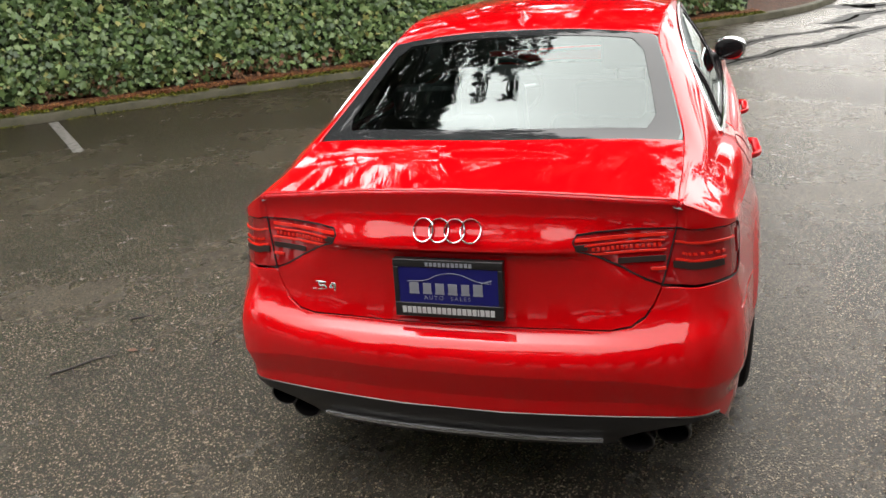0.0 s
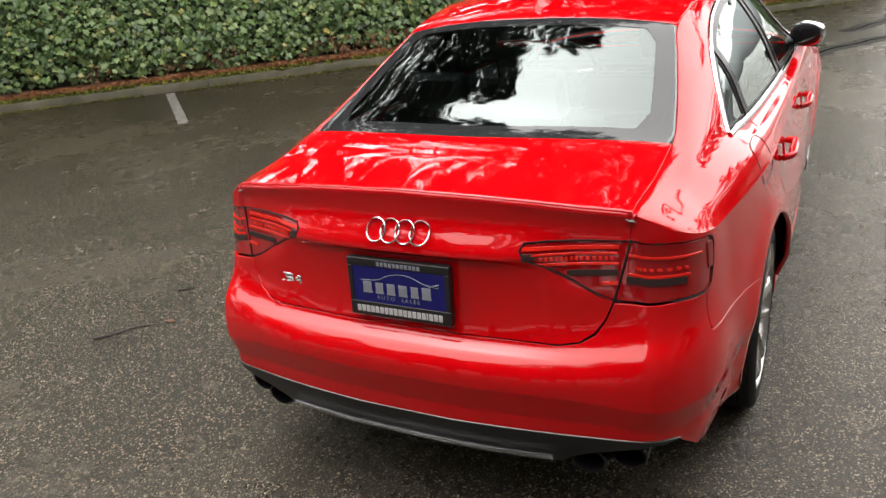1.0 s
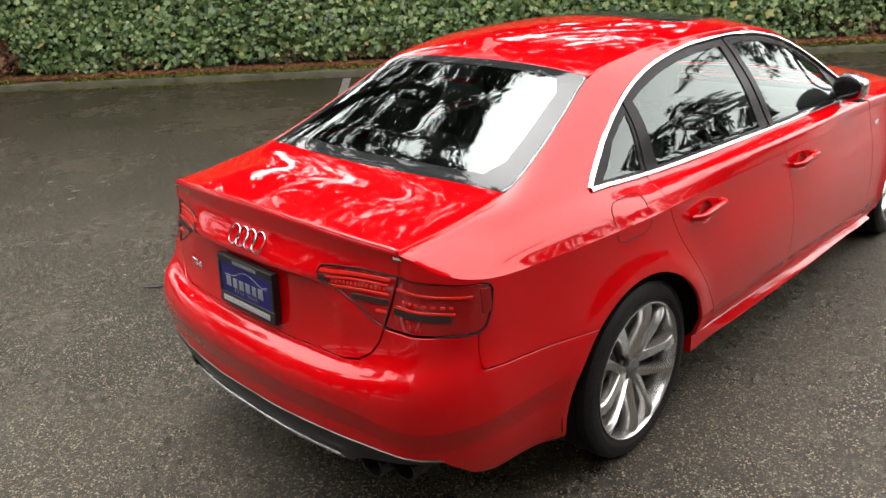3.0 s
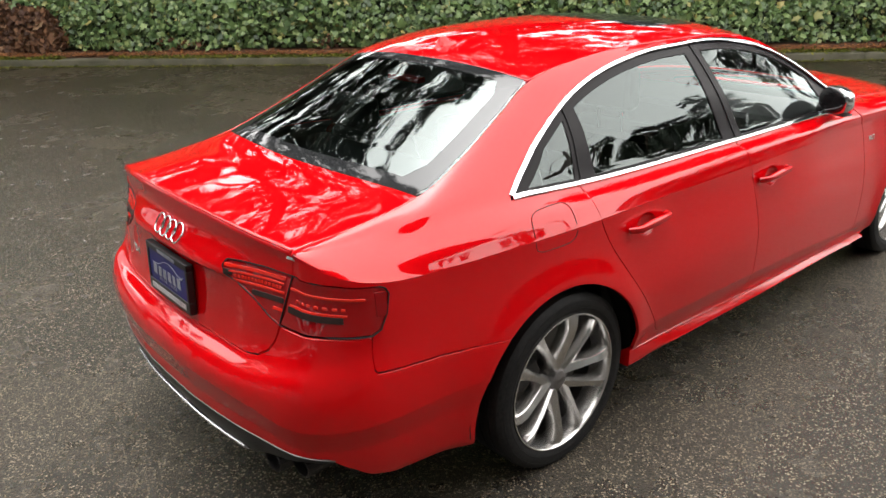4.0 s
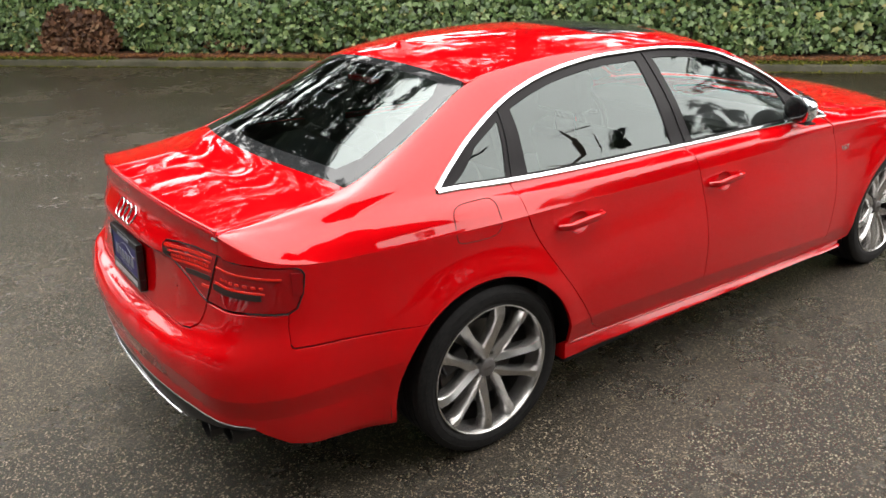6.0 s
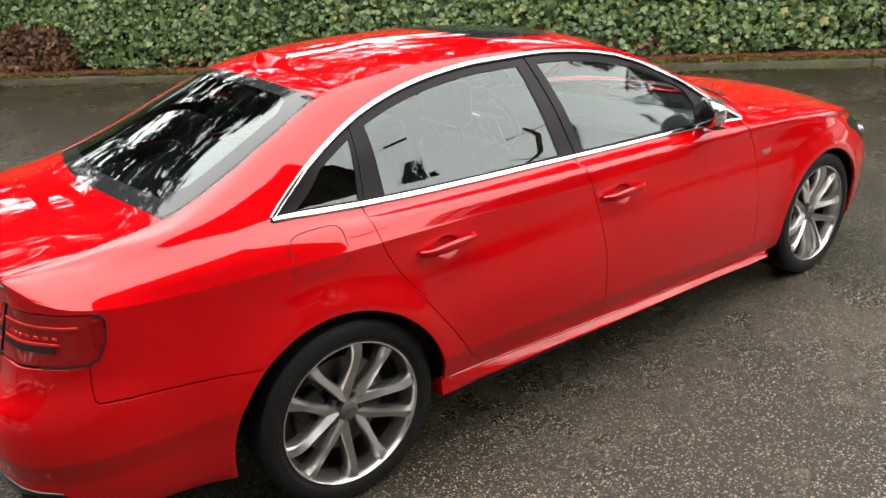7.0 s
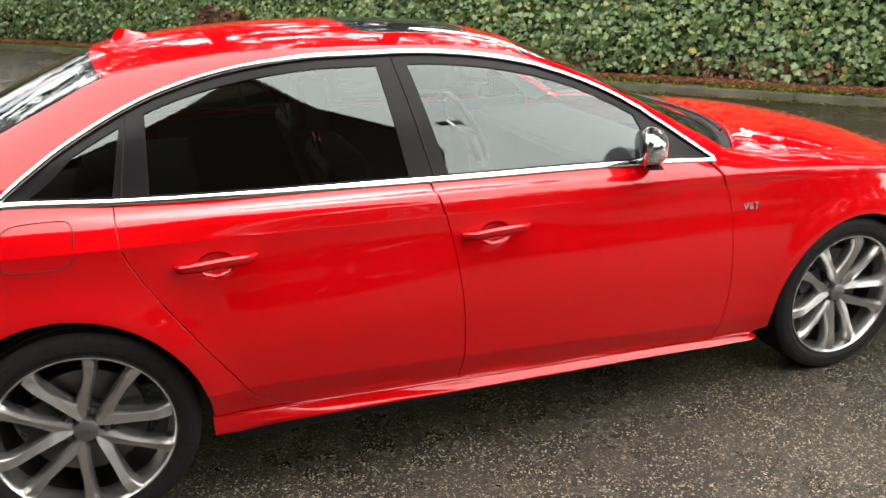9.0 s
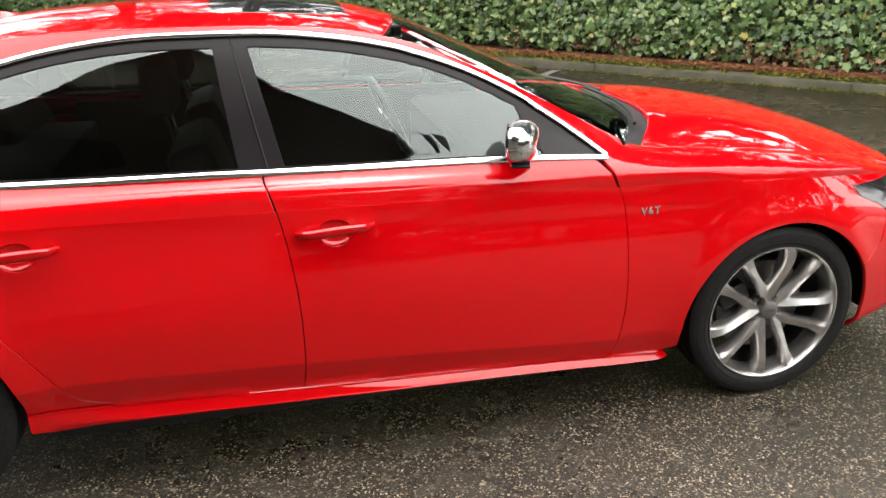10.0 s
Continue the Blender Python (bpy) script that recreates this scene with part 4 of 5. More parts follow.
def across(f, w0, w1, n=30):
    return [(float(f(w)), w) for w in np.linspace(w0, w1, n)]


rear_glass = across(BASE, -0.605, 0.605) + sides(-0.38, 0.15, 20) + across(ROOF_BACK, 0.505, -0.505) + sides(0.15, -0.38, 20, 1, -1)
panel("rear_window", sheet(top_shell, rear_glass, 0.04, 0.002, lift=-0.003, flange=0.0), REAR_GLASS, car, "tinted rear window with a dark band")
roof = across(ROOF_BACK, -0.51, 0.51) + sides(0.19, 1.48, 40) + across(SCREEN_TOP, 0.54, -0.54) + sides(1.48, 0.19, 40, 1, -1)
sunroof = []
for k in range(32):
    a = 2 * math.pi * k / 32
    c, s_ = math.cos(a), math.sin(a)
    sunroof.append((1.195 + 0.225 * math.copysign(abs(c) ** 0.3, c), 0.385 * math.copysign(abs(s_) ** 0.3, s_)))
panel("roof", sheet(top_shell, roof, 0.035, holes=[sunroof]), PAINT, car)
panel("sunroof", sheet(top_shell, sunroof, 0.04, 0.002, flange=0.01), FRIT, car, "dark glass sunroof")
screen = across(SCREEN_TOP, -0.54, 0.54) + sides(1.52, 2.26, 24) + across(COWL, 0.675, -0.675) + sides(2.26, 1.52, 24, 1, -1)
panel("windscreen", sheet(top_shell, screen, 0.04, 0.002, lift=-0.003, flange=0.0), FRONT_GLASS, car, "clear windscreen")
us = np.linspace(u_n, 2 * _u[-1] - u_n, 60)
us = np.where(us > _u[-1], us - 2 * _u[-1], us)
nose_edge = low_shell(us, edge_z(us))
bonnet_back = curve((-0.72, 2.315), (-0.4, 2.50), (0, 2.555), (0.4, 2.50), (0.72, 2.315))
bonnet = across(bonnet_back, -0.69, 0.69) + sides(2.36, 3.34, 20) + [(x, -y) for x, y, z in nose_edge if abs(y) < 0.60] + sides(3.34, 2.36, 20, 1, -1)
panel("bonnet", sheet(top_shell, bonnet, 0.04), PAINT, car)
cowl = across(COWL, -0.68, 0.68) + across(bonnet_back, 0.685, -0.685)
panel("cowl", sheet(top_shell, cowl, 0.04, 0.001, lift=-0.015), BLACK, car, "black plastic cowl below the windscreen")

# nose
nose_run = flank([(float(p[0]), p[1]) for p in arch(2.811, -10, f_hit, 10)]) + nose
nose_mid = [(u, float(edge_z(u)) + 0.002) for u in np.linspace(u_n, _u[-1] - 0.01, 30)]
front = nose_run + nose_mid
front_low = [(u, 0.19) for u in np.linspace(_u[-1] - 0.01, u_for(0.19, x=3.17), 24)]
both("front_bumper", sheet(low_shell, front + front_low, 0.035), PAINT)

# inner body that closes the shell
bm = bmesh.new()
for a, b, z0, z1 in ((-0.80, -0.42, 0.3, 0.88), (0.42, 2.39, 0.17, 0.5), (3.2, 3.5, 0.2, 0.66), (-0.42, 0.42, 0.45, 0.90), (2.39, 3.2, 0.45, 0.76)):
    wide = 0.52 if a in (-0.42, 2.39) else (0.45 if a in (-0.80, 3.2) else 0.80)
    box(bm, a, b, -wide, wide, z0, z1, 0.02)
part("underbody", bm, DARK, car)


# ---- wheels ----
def build_wheel(at):
    w = new("wheel")
    w.parent = car
    bm = bmesh.new()
    spin(bm, [(0.246, 0.086), (0.252, 0.101), (0.262, 0.108), (0.285, 0.111), (0.306, 0.107), (0.318, 0.100), (0.3235, 0.094), (0.3255, 0.078), (0.3255, 0.062), (0.319, 0.060), (0.319, 0.054), (0.3262, 0.052),
              (0.3266, 0.02), (0.319, 0.018), (0.319, 0.010), (0.3268, 0.008), (0.3268, -0.03), (0.319, -0.032), (0.319, -0.04), (0.3262, -0.042), (0.325, -0.085), (0.30, -0.115), (0.25, -0.11)], 72)
    under(part("tyre", bm, RUBBER), w)
    for r, y in ((0.274, 0.1098), (0.300, 0.1082)):   # raised rings on the sidewall
        bm = bmesh.new()
        tube(bm, [(r * math.cos(a), y, r * math.sin(a)) for a in np.linspace(0, 2 * math.pi, 73)[:-1]], 0.0013, 5, True)
        under(part("sidewall_ring", bm, RUBBER), w)
    bm = bmesh.new()
    spin(bm, [(0.246, 0.090), (0.2535, 0.102), (0.2525, 0.1075), (0.2485, 0.1085), (0.2455, 0.105), (0.2405, 0.085), (0.235, 0.055), (0.230, 0.030)], 72)
    under(part("rim", bm, ALLOY), w)
    bm = bmesh.new()
    spin(bm, [(0.230, 0.031), (0.221, 0.0), (0.225, -0.1), (0.246, -0.105)], 48)
    under(part("rim_barrel", bm, BARREL), w, "dark inner rim barrel")
    for k in range(5):
        for s in (-1, 1):
            bolt = radians(116 + 72 * k)
            bm = bmesh.new()
            rows = []
            # along the spoke: distance out, sideways from the bolt's line, half width, face height
            for r, off, half, y in ((0.030, 0.024, 0.019, 0.066), (0.060, 0.030, 0.0215, 0.074), (0.095, 0.036, 0.0195, 0.084), (0.135, 0.042, 0.0165, 0.093),
                                    (0.170, 0.047, 0.0165, 0.100), (0.196, 0.052, 0.0190, 0.104), (0.218, 0.058, 0.0225, 0.103), (0.240, 0.065, 0.0265, 0.098)):
                out, n = Vector((math.cos(bolt), 0, math.sin(bolt))), Vector((-math.sin(bolt), 0, math.cos(bolt)))
                c = out * math.sqrt(max(1e-6, r * r - off * off * 0.5)) + n * off * s
                ridge = -0.55 * half * s
                sec = ((-half, y - 0.05), (-half, y - 0.012), (-half * 0.72, y - 0.003), (ridge, y + 0.006), (half * 0.72, y - 0.003), (half, y - 0.012), (half, y - 0.05))
                rows.append([bm.verts.new(c + n * o + Vector((0, yy, 0))) for o, yy in sec])
            for a_, b_ in zip(rows, rows[1:]):
                for i in range(6):
                    bm.faces.new((a_[i], a_[i + 1], b_[i + 1], b_[i]))
            bmesh.ops.recalc_face_normals(bm, faces=bm.faces[:])
            under(part("spoke", bm, ALLOY), w)
        bm = bmesh.new()
        tip = (math.cos(bolt) * 0.056, math.sin(bolt) * 0.056)
        spin(bm, [(0.0, 0.064), (0.006, 0.064), (0.009, 0.060), (0.0095, 0.03)], 12)
        bmesh.ops.translate(bm, verts=bm.verts, vec=(tip[0], 0, tip[1]))
        under(part("wheel_bolt", bm, STEEL), w)
    bm = bmesh.new()
    spin(bm, [(0.0001, 0.050), (0.072, 0.048), (0.078, 0.04), (0.08, 0.0)], 32)
    under(part("hub", bm, BARREL), w)
    bm = bmesh.new()
    spin(bm, [(0.0001, 0.083), (0.028, 0.0815), (0.033, 0.079), (0.0345, 0.074), (0.0345, 0.05)], 32)
    under(part("centre_cap", bm, CAP_SHADED), w, "alloy centre cap, coloured dark grey as in shadow")
    bm = bmesh.new()
    for k in range(4):
        tube(bm, [(-0.0147 + 0.0098 * k + 0.0068 * math.cos(a), 0.0828, 0.0068 * math.sin(a)) for a in np.linspace(0, 2 * math.pi, 17)[:-1]], 0.001, 5, True)
    under(part("cap_rings", bm, STEEL), w)
    bm = bmesh.new()
    spin(bm, [(0.0001, 0.012), (0.168, 0.012), (0.172, 0.006), (0.172, -0.016), (0.05, -0.02)], 48)
    under(part("brake_disc", bm, STEEL), w)
    bm = bmesh.new()
    box(bm, -0.055, 0.055, -0.03, 0.055, -0.035, 0.035, 0.012)
    bmesh.ops.rotate(bm, verts=bm.verts, matrix=Matrix.Rotation(radians(25), 3, "Y"))
    bmesh.ops.translate(bm, verts=bm.verts, vec=(0.13, 0, 0.06))
    under(part("brake_caliper", bm, BLACK), w)
    w.matrix_basis = at
    return w


first = build_wheel(pose(0, -0.754, HUB, 0, 0, 180))
for x, y, turn in ((2.811, -0.754, 180), (0, 0.754, 0), (2.811, 0.754, 0)):
    copy_thing(first, pose(x, y, HUB, 0, 0, turn))
for a in AXLES:      # wheel housings
    for m in (1, -1):
        bm = bmesh.new()
        ring = [[bm.verts.new((a - 0.012 + 0.41 * math.cos(q), -m * y, HUB + 0.395 * math.sin(q))) for q in np.linspace(radians(-6), radians(186), 30)] for y in (0.835, 0.52)]
        for i in range(29):
            bm.faces.new((ring[0][i], ring[0][i + 1], ring[1][i + 1], ring[1][i]))
        bm.faces.new(ring[1])
        part("wheel_housing", bm, DARK, car, "black wheel housing")

# ---- badges, plate, aerial ----
def lettering(name, text, size, mat, at, parent, label="", depth=0.001, spacing=1.0):
    cu = bpy.data.curves.new(name, "FONT")
    cu.offset = 0.0009 if depth > 0.0015 else 0.0
    cu.body, cu.size, cu.extrude, cu.align_x, cu.align_y, cu.space_character = text, size, depth, "CENTER", "CENTER", spacing
    tmp = bpy.data.objects.new("tmp", cu)
    me = bpy.data.meshes.new_from_object(tmp)
    bpy.data.objects.remove(tmp)
    me.materials.clear()
    me.materials.append(mat)
    ob = under(new(name, me), parent, label)
    ob.matrix_basis = at
    return ob


plate = new("number_plate")
under(plate, car, "blue dealer plate with silver print in a black frame")
plate.matrix_basis = pose(-0.980, 0, 0.762, 90 - 3, 0, -90)     # local x to the car's right, y up, z backwards
bm = bmesh.new()
for x0, x1, y0, y1 in ((-0.158, 0.158, 0.062, 0.085), (-0.158, 0.158, -0.086, -0.044), (-0.158, -0.143, -0.044, 0.062), (0.143, 0.158, -0.044, 0.062)):
    box(bm, x0, x1, y0, y1, -0.02, 0.004, 0.003)
box(bm, -0.15, 0.15, -0.07, 0.07, -0.02, -0.002)
part("plate_frame", bm, BLACK, plate, "black plastic plate frame")
bm = bmesh.new()
box(bm, -0.1435, 0.1435, -0.0445, 0.0625, -0.004, 0.0015)
part("plate_panel", bm, PLATE_BLUE, plate, "deep blue plate")


def print_bars(name, spans, y0, y1, mat, z=0.0016, label=""):
    for a, b in spans:
        bm = bmesh.new()
        box(bm, a, b, y0, y1, z, z + 0.0012)
        part(name, bm, mat, plate, label)


x0 = -0.112
for wd, hi in ((0.033, 0.017), (0.029, 0.016), (0.030, 0.016), (0.031, 0.016), (0.027, 0.016), (0.032, 0.018)):   # the dealer's name as plain blocks
    bm = bmesh.new()
    box(bm, x0, x0 + wd * 0.82, -0.016, hi, 0.0016, 0.0030, 0.0006)
    box(bm, x0 - 0.001, x0 + wd * 0.82 + 0.001, -0.0165, -0.011, 0.0016, 0.0032)
    part("dealer_mark", bm, SILVER_PRINT, plate, "silver block")
    x0 += wd + 0.007
for word, x in (("AUTO", -0.0425), ("SALES", 0.035)):
    lettering("small_print", word, 0.0165, SILVER_PRINT, pose(x, -0.028, 0.0016), plate, "silver letters", 0.0006, 1.45)
bm = bmesh.new()
car_line = curve((-0.118, 0.020), (-0.06, 0.026), (-0.03, 0.040), (0.01, 0.047), (0.05, 0.040), (0.075, 0.029), (0.118, 0.021))
tube(bm, [(x, float(car_line(x)), 0.002) for x in np.linspace(-0.118, 0.118, 40)], 0.0011, 6)
tube(bm, [(0.095, 0.021, 0.002), (0.125, 0.031, 0.002), (0.122, 0.020, 0.002)], 0.0016, 6)
part("car_outline", bm, SILVER_PRINT, plate, "silver line of a car")
x0, spans = -0.136, []
for k in range(19):
    wd = 0.0045 if k == 15 else 0.0112
    spans.append((x0, x0 + wd))
    x0 += wd + 0.0034
print_bars("web_line", spans, -0.0745, -0.0555, WHITE, 0.004, "white printed line")
print_bars("phone_line", [(-0.062 + 0.0125 * k, -0.0535 + 0.0125 * k) for k in range(11)], 0.066, 0.078, SILVER_PRINT, 0.004, "grey printed line")

bm = bmesh.new()
for k in range(4):
    y0 = -0.0675 + 0.045 * k
    pts = []
    for a in np.linspace(0, 2 * math.pi, 41)[:-1]:
        y, z = y0 + 0.0285 * math.cos(a), 0.925 + 0.0285 * math.sin(a)
        x = float(low_shell([u_for(z, w=abs(y))], [z])[0][0])
        pts.append((x - 0.005 - (0.0015 if (k + (a > math.pi)) % 2 else 0), y, z))
    tube(bm, pts, 0.0030, 8, True, 0.8)
part("ring_emblem", bm, CHROME, car, "four linked chrome rings")
bm = bmesh.new()
for y0, y1, z0, z1 in ((0.431, 0.403, 0.744, 0.747), (0.441, 0.403, 0.718, 0.721), (0.419, 0.394, 0.739, 0.745), (0.421, 0.415, 0.733, 0.740), (0.419, 0.395, 0.728, 0.734), (0.399, 0.393, 0.722, 0.730), (0.421, 0.394, 0.718, 0.723), (0.385, 0.357, 0.724, 0.729), (0.369, 0.362, 0.718, 0.744), (0.383, 0.375, 0.729, 0.737), (0.376, 0.366, 0.736, 0.744)):
    x = float(low_shell([u_for(0.745, w=y0)], [0.745])[0][0])
    box(bm, x - 0.004, x + 0.004, y1, y0, z0, z1, 0.001)
part("boot_badge", bm, CHROME, car, "small chrome badge")
for m in (1, -1):
    p, n = at_side(2.303, 0.755, 0.001)
    e = Vector((n[0], n[1] * m, n[2]))
    sx = Vector((1, 0, 0)) * m
    sx = (sx - e * sx.dot(e)).normalized()
    up = e.cross(sx)
    rot = Matrix((sx, up, e)).transposed().to_4x4()
    lettering("wing_badge", "V6T", 0.034, CHROME, Matrix.Translation((p[0], p[1] * m, p[2])) @ rot, car, "chrome engine badge", 0.002, 1.25)
bm = bmesh.new()
rows = []
for x, h, wd in ((0.185, 0.0, 0.010), (0.20, 0.028, 0.012), (0.215, 0.050, 0.010), (0.235, 0.046, 0.013), (0.27, 0.026, 0.020), (0.315, 0.010, 0.024), (0.345, 0.0, 0.018)):
    z0 = float(top_shell([x], [0.0])[0][2]) - 0.002
    rows.append([bm.verts.new((x, s * wd * q, z0 + h * 0.82 * g)) for s, q, g in ((-1, 1.5, 0), (-1, 0.8, 0.45), (-1, 0.22, 0.97), (1, 0.22, 0.97), (1, 0.8, 0.45), (1, 1.5, 0))])
for a, b in zip(rows, rows[1:]):
    for i in range(5):
        bm.faces.new((a[i], b[i], b[i + 1], a[i + 1]))
bmesh.ops.recalc_face_normals(bm, faces=bm.faces[:])
part("roof_aerial", bm, PAINT, car, "red shark-fin aerial")

# black band round the rear window, lighting strip over it
frit = across(BASE, -0.595, 0.595) + sides(-0.37, 0.14, 20, 0.985) + across(ROOF_BACK, 0.495, -0.495) + sides(0.14, -0.37, 20, 0.985, -1)
hole = [(x + 0.06, w) for x, w in across(BASE, -0.50, 0.50)] + [(x, w) for x, w in sides(-0.30, 0.05, 16, 0.87)] + [(x - 0.045, w) for x, w in across(ROOF_BACK, 0.42, -0.42)] + sides(0.05, -0.30, 16, 0.87, -1)
panel("glass_border", sheet(top_shell, frit, 0.04, 0, holes=[hole], lift=-0.0015, flange=0), FRIT, car, "black printed glass border")

# ---- mirrors ----
for m in (1, -1):
    mirror = new("door_mirror")
    under(mirror, car, "chrome-capped door mirror")
    mirror.matrix_basis = pose(1.855, -0.845 * m, 1.012, 0, 0, -20 * m)
    bm = bmesh.new()
    bmesh.ops.create_uvsphere(bm, u_segments=32, v_segments=20, radius=1)
    for v in bm.verts:
        x, y, z = v.co
        # rounded housing: blunt towards the glass, swept back at the front
        y2, z2 = math.copysign(abs(y) ** 0.75, y), math.copysign(abs(z) ** 0.72, z)
        fx = 0.060 * x if x > 0 else 0.030 * math.copysign(abs(x) ** 0.35, x)
        fx -= 0.022 * y2 * -1 * 0.6
        v.co = (fx, -0.086 * y2 * m * -1, 0.064 * z2 * (1 - 0.12 * (y2 < 0) * -y2))
    bmesh.ops.recalc_face_normals(bm, faces=bm.faces[:])
    part("mirror_housing", bm, CHROME, mirror, "polished mirror cap")
    bm = bmesh.new()
    bmesh.ops.create_uvsphere(bm, u_segments=24, v_segments=12, radius=1, matrix=Matrix.Translation((-0.035, 0, 0)) @ Matrix.Diagonal((0.008, 0.078, 0.055, 1)))
    part("mirror_glass", bm, BLACK_GLOSS, mirror, "dark mirror glass")
    bm = bmesh.new()
    tube(bm, [(0.01, 0.04 * m, -0.040), (0.015, 0.075 * m, -0.048), (0.02, 0.11 * m, -0.055)], lambda t: 0.020 + 0.006 * t, 12)
    part("mirror_arm", bm, BLACK, mirror, "black mirror arm")
    bm = bmesh.new()
    box(bm, -0.022, 0.035, -0.062 * m, 0.06 * m, -0.064, -0.056, 0.003)
    part("mirror_base", bm, BLACK, mirror, "black lower edge")

# ---- nose details ----
for m in (1, -1):
    lamp_poly = flank([(3.08, 0.765), (3.11, 0.728), (3.20, 0.690), (3.25, 0.655)]) + [(u_for(0.655, x=3.25) + d, z) for d, z in ((0.16, 0.60), (0.36, 0.595), (0.52, 0.61), (0.55, 0.64), (0.45, 0.68), (0.25, 0.72), (0.10, 0.755))]
    s = sheet(low_shell, lamp_poly, 0.03, 0, lift=0.002, flange=0.02)
    head = panel("headlamp", s if m == 1 else mirrored(s), BLACK_GLOSS, car, "dark glass headlamp")
    for k in range(2):
        bm = bmesh.new()
        p = low_shell([u_for(0.65, x=3.28) + 0.14 + 0.15 * k], [0.655])[0]
        bmesh.ops.create_uvsphere(bm, u_segments=16, v_segments=10, radius=0.034, matrix=Matrix.Translation((p[0] - 0.02, p[1] * m, p[2])))
        part("lens", bm, CLEAR, head, "clear projector lens")
grille = [(u, z) for u, z in ((_u[-1] - 0.34, 0.64), (_u[-1] - 0.30, 0.30), (_u[-1] - 0.005, 0.28), (_u[-1] - 0.005, 0.655))]
both("grille", sheet(low_shell, grille, 0.04, 0, lift=0.006, flange=0.02), BLACK_GLOSS, "gloss black grille")
for k in range(9):
    zg = 0.31 + 0.04 * k
    bm = bmesh.new()
    ug = np.linspace(_u[-1] - 0.31, _u[-1] - 0.002, 12)
    p = low_shell(ug, np.full(12, zg))
    tube(bm, [(q[0] + 0.010, q[1], q[2]) for q in p] + [(q[0] + 0.010, -q[1], q[2]) for q in p[::-1]], 0.005, 6)
    part("grille_bar", bm, SATIN, car, "bright grille bar")

# wipers on the cowl
for y0, y1 in ((-0.55, 0.05), (0.02, 0.58)):
    bm = bmesh.new()
    path = []
    for t in np.linspace(0, 1, 10):
        y = y0 + (y1 - y0) * t
        x = float(COWL(y)) + 0.02 - 0.06 * t
        path.append((x, y, float(top_shell([x], [y])[0][2]) + 0.014))
    tube(bm, path, 0.007, 6)
    part("wiper", bm, BLACK, car, "black wiper arm")

# ---- cabin ----
def seat(x, y, rear=False):
    s = new("seat")
    under(s, car, "black leather seat")
    s.matrix_basis = pose(x, y, 0.42)
    bm = bmesh.new()
    box(bm, -0.02, 0.50, -0.25, 0.25, 0.0, 0.17, 0.06)
    part("seat_cushion", bm, CABIN, s)
    bm = bmesh.new()
    box(bm, -0.10, 0.05, -0.24, 0.24, 0.08, 0.62, 0.06)
    bmesh.ops.rotate(bm, verts=bm.verts, cent=(0, 0, 0.1), matrix=Matrix.Rotation(radians(-18), 3, "Y"))
    part("backrest", bm, CABIN, s)
    bm = bmesh.new()
    box(bm, -0.30, -0.20, -0.13, 0.13, 0.66 if not rear else 0.60, 0.84 if not rear else 0.74, 0.04)
    part("headrest", bm, CABIN, s)
    bm = bmesh.new()
    for a in (-0.06, 0.06):
        tube(bm, [(-0.22, a, 0.55), (-0.25, a, 0.70)], 0.007, 6)
    part("headrest_posts", bm, CHROME, s)


for y in (-0.37, 0.37):
    seat(1.05, y)
    seat(0.28, y * 0.95, True)
bm = bmesh.new()
box(bm, 1.80, 2.32, -0.70, 0.70, 0.55, 0.90, 0.06)
part("dashboard", bm, CABIN, car, "black dashboard")
for m in (1, -1):
    bm = bmesh.new()
    box(bm, 0.30, 2.15, 0.725 * m, 0.765 * m, 0.35, 0.935, 0.01)
    part("door_lining", bm, CABIN, car, "black door lining")
bm = bmesh.new()
wheel_c = Vector((1.66, 0.37, 0.86))
tilt = Matrix.Rotation(radians(-25), 3, "Y")
tube(bm, [wheel_c + tilt @ Vector((0, 0.185 * math.cos(a), 0.185 * math.sin(a))) for a in np.linspace(0, 2 * math.pi, 37)[:-1]], 0.015, 8, True)
for a in (0, math.pi, -math.pi / 2):
    tube(bm, [wheel_c, wheel_c + tilt @ Vector((0, 0.185 * math.cos(a), 0.185 * math.sin(a)))], 0.018, 6)
part("steering_wheel", bm, CABIN, car, "black steering wheel")
for a in (0.15, math.pi - 0.15, -math.pi / 2):
    bm = bmesh.new()
    tube(bm, [wheel_c + tilt @ Vector((-0.02, r * math.cos(a), r * math.sin(a))) for r in (0.07, 0.12, 0.16)], 0.009, 6)
    part("wheel_spoke_trim", bm, SATIN, car, "bright metal spoke trim")
bm = bmesh.new()
box(bm, 1.60, 1.64, -0.12, 0.12, 1.235, 1.30, 0.015)
part("interior_mirror", bm, BLACK, car, "black interior mirror")
bm = bmesh.new()
box(bm, 0.25, 2.3, -0.72, 0.72, 0.30, 0.42, 0.02)
part("cabin_floor", bm, CABIN, car, "dark cabin floor")
lining = across(ROOF_BACK, -0.46, 0.46) + sides(0.19, 1.48, 20, 0.95) + across(SCREEN_TOP, 0.50, -0.50) + sides(1.48, 0.19, 20, 0.95, -1)
both("rail_lining", sheet(side_shell, quarter_up, 0.04, -0.004, scale=(1, 0.09), lift=-0.017, flange=0.0), ROOF_LINER, "grey lining of the pillars")
panel("roof_lining", sheet(top_shell, lining, 0.08, 0, lift=-0.03, flange=0), ROOF_LINER, car, "grey roof lining")
shelf = across(BASE, -0.58, 0.58) + [(0.05, 0.62), (0.05, -0.62)]


def shelf_shell(x, w):
    x, w = np.atleast_1d(np.asarray(x, float)), np.atleast_1d(np.asarray(w, float))
    return np.stack([x, -w, np.full(len(x), 0.955)], 1)


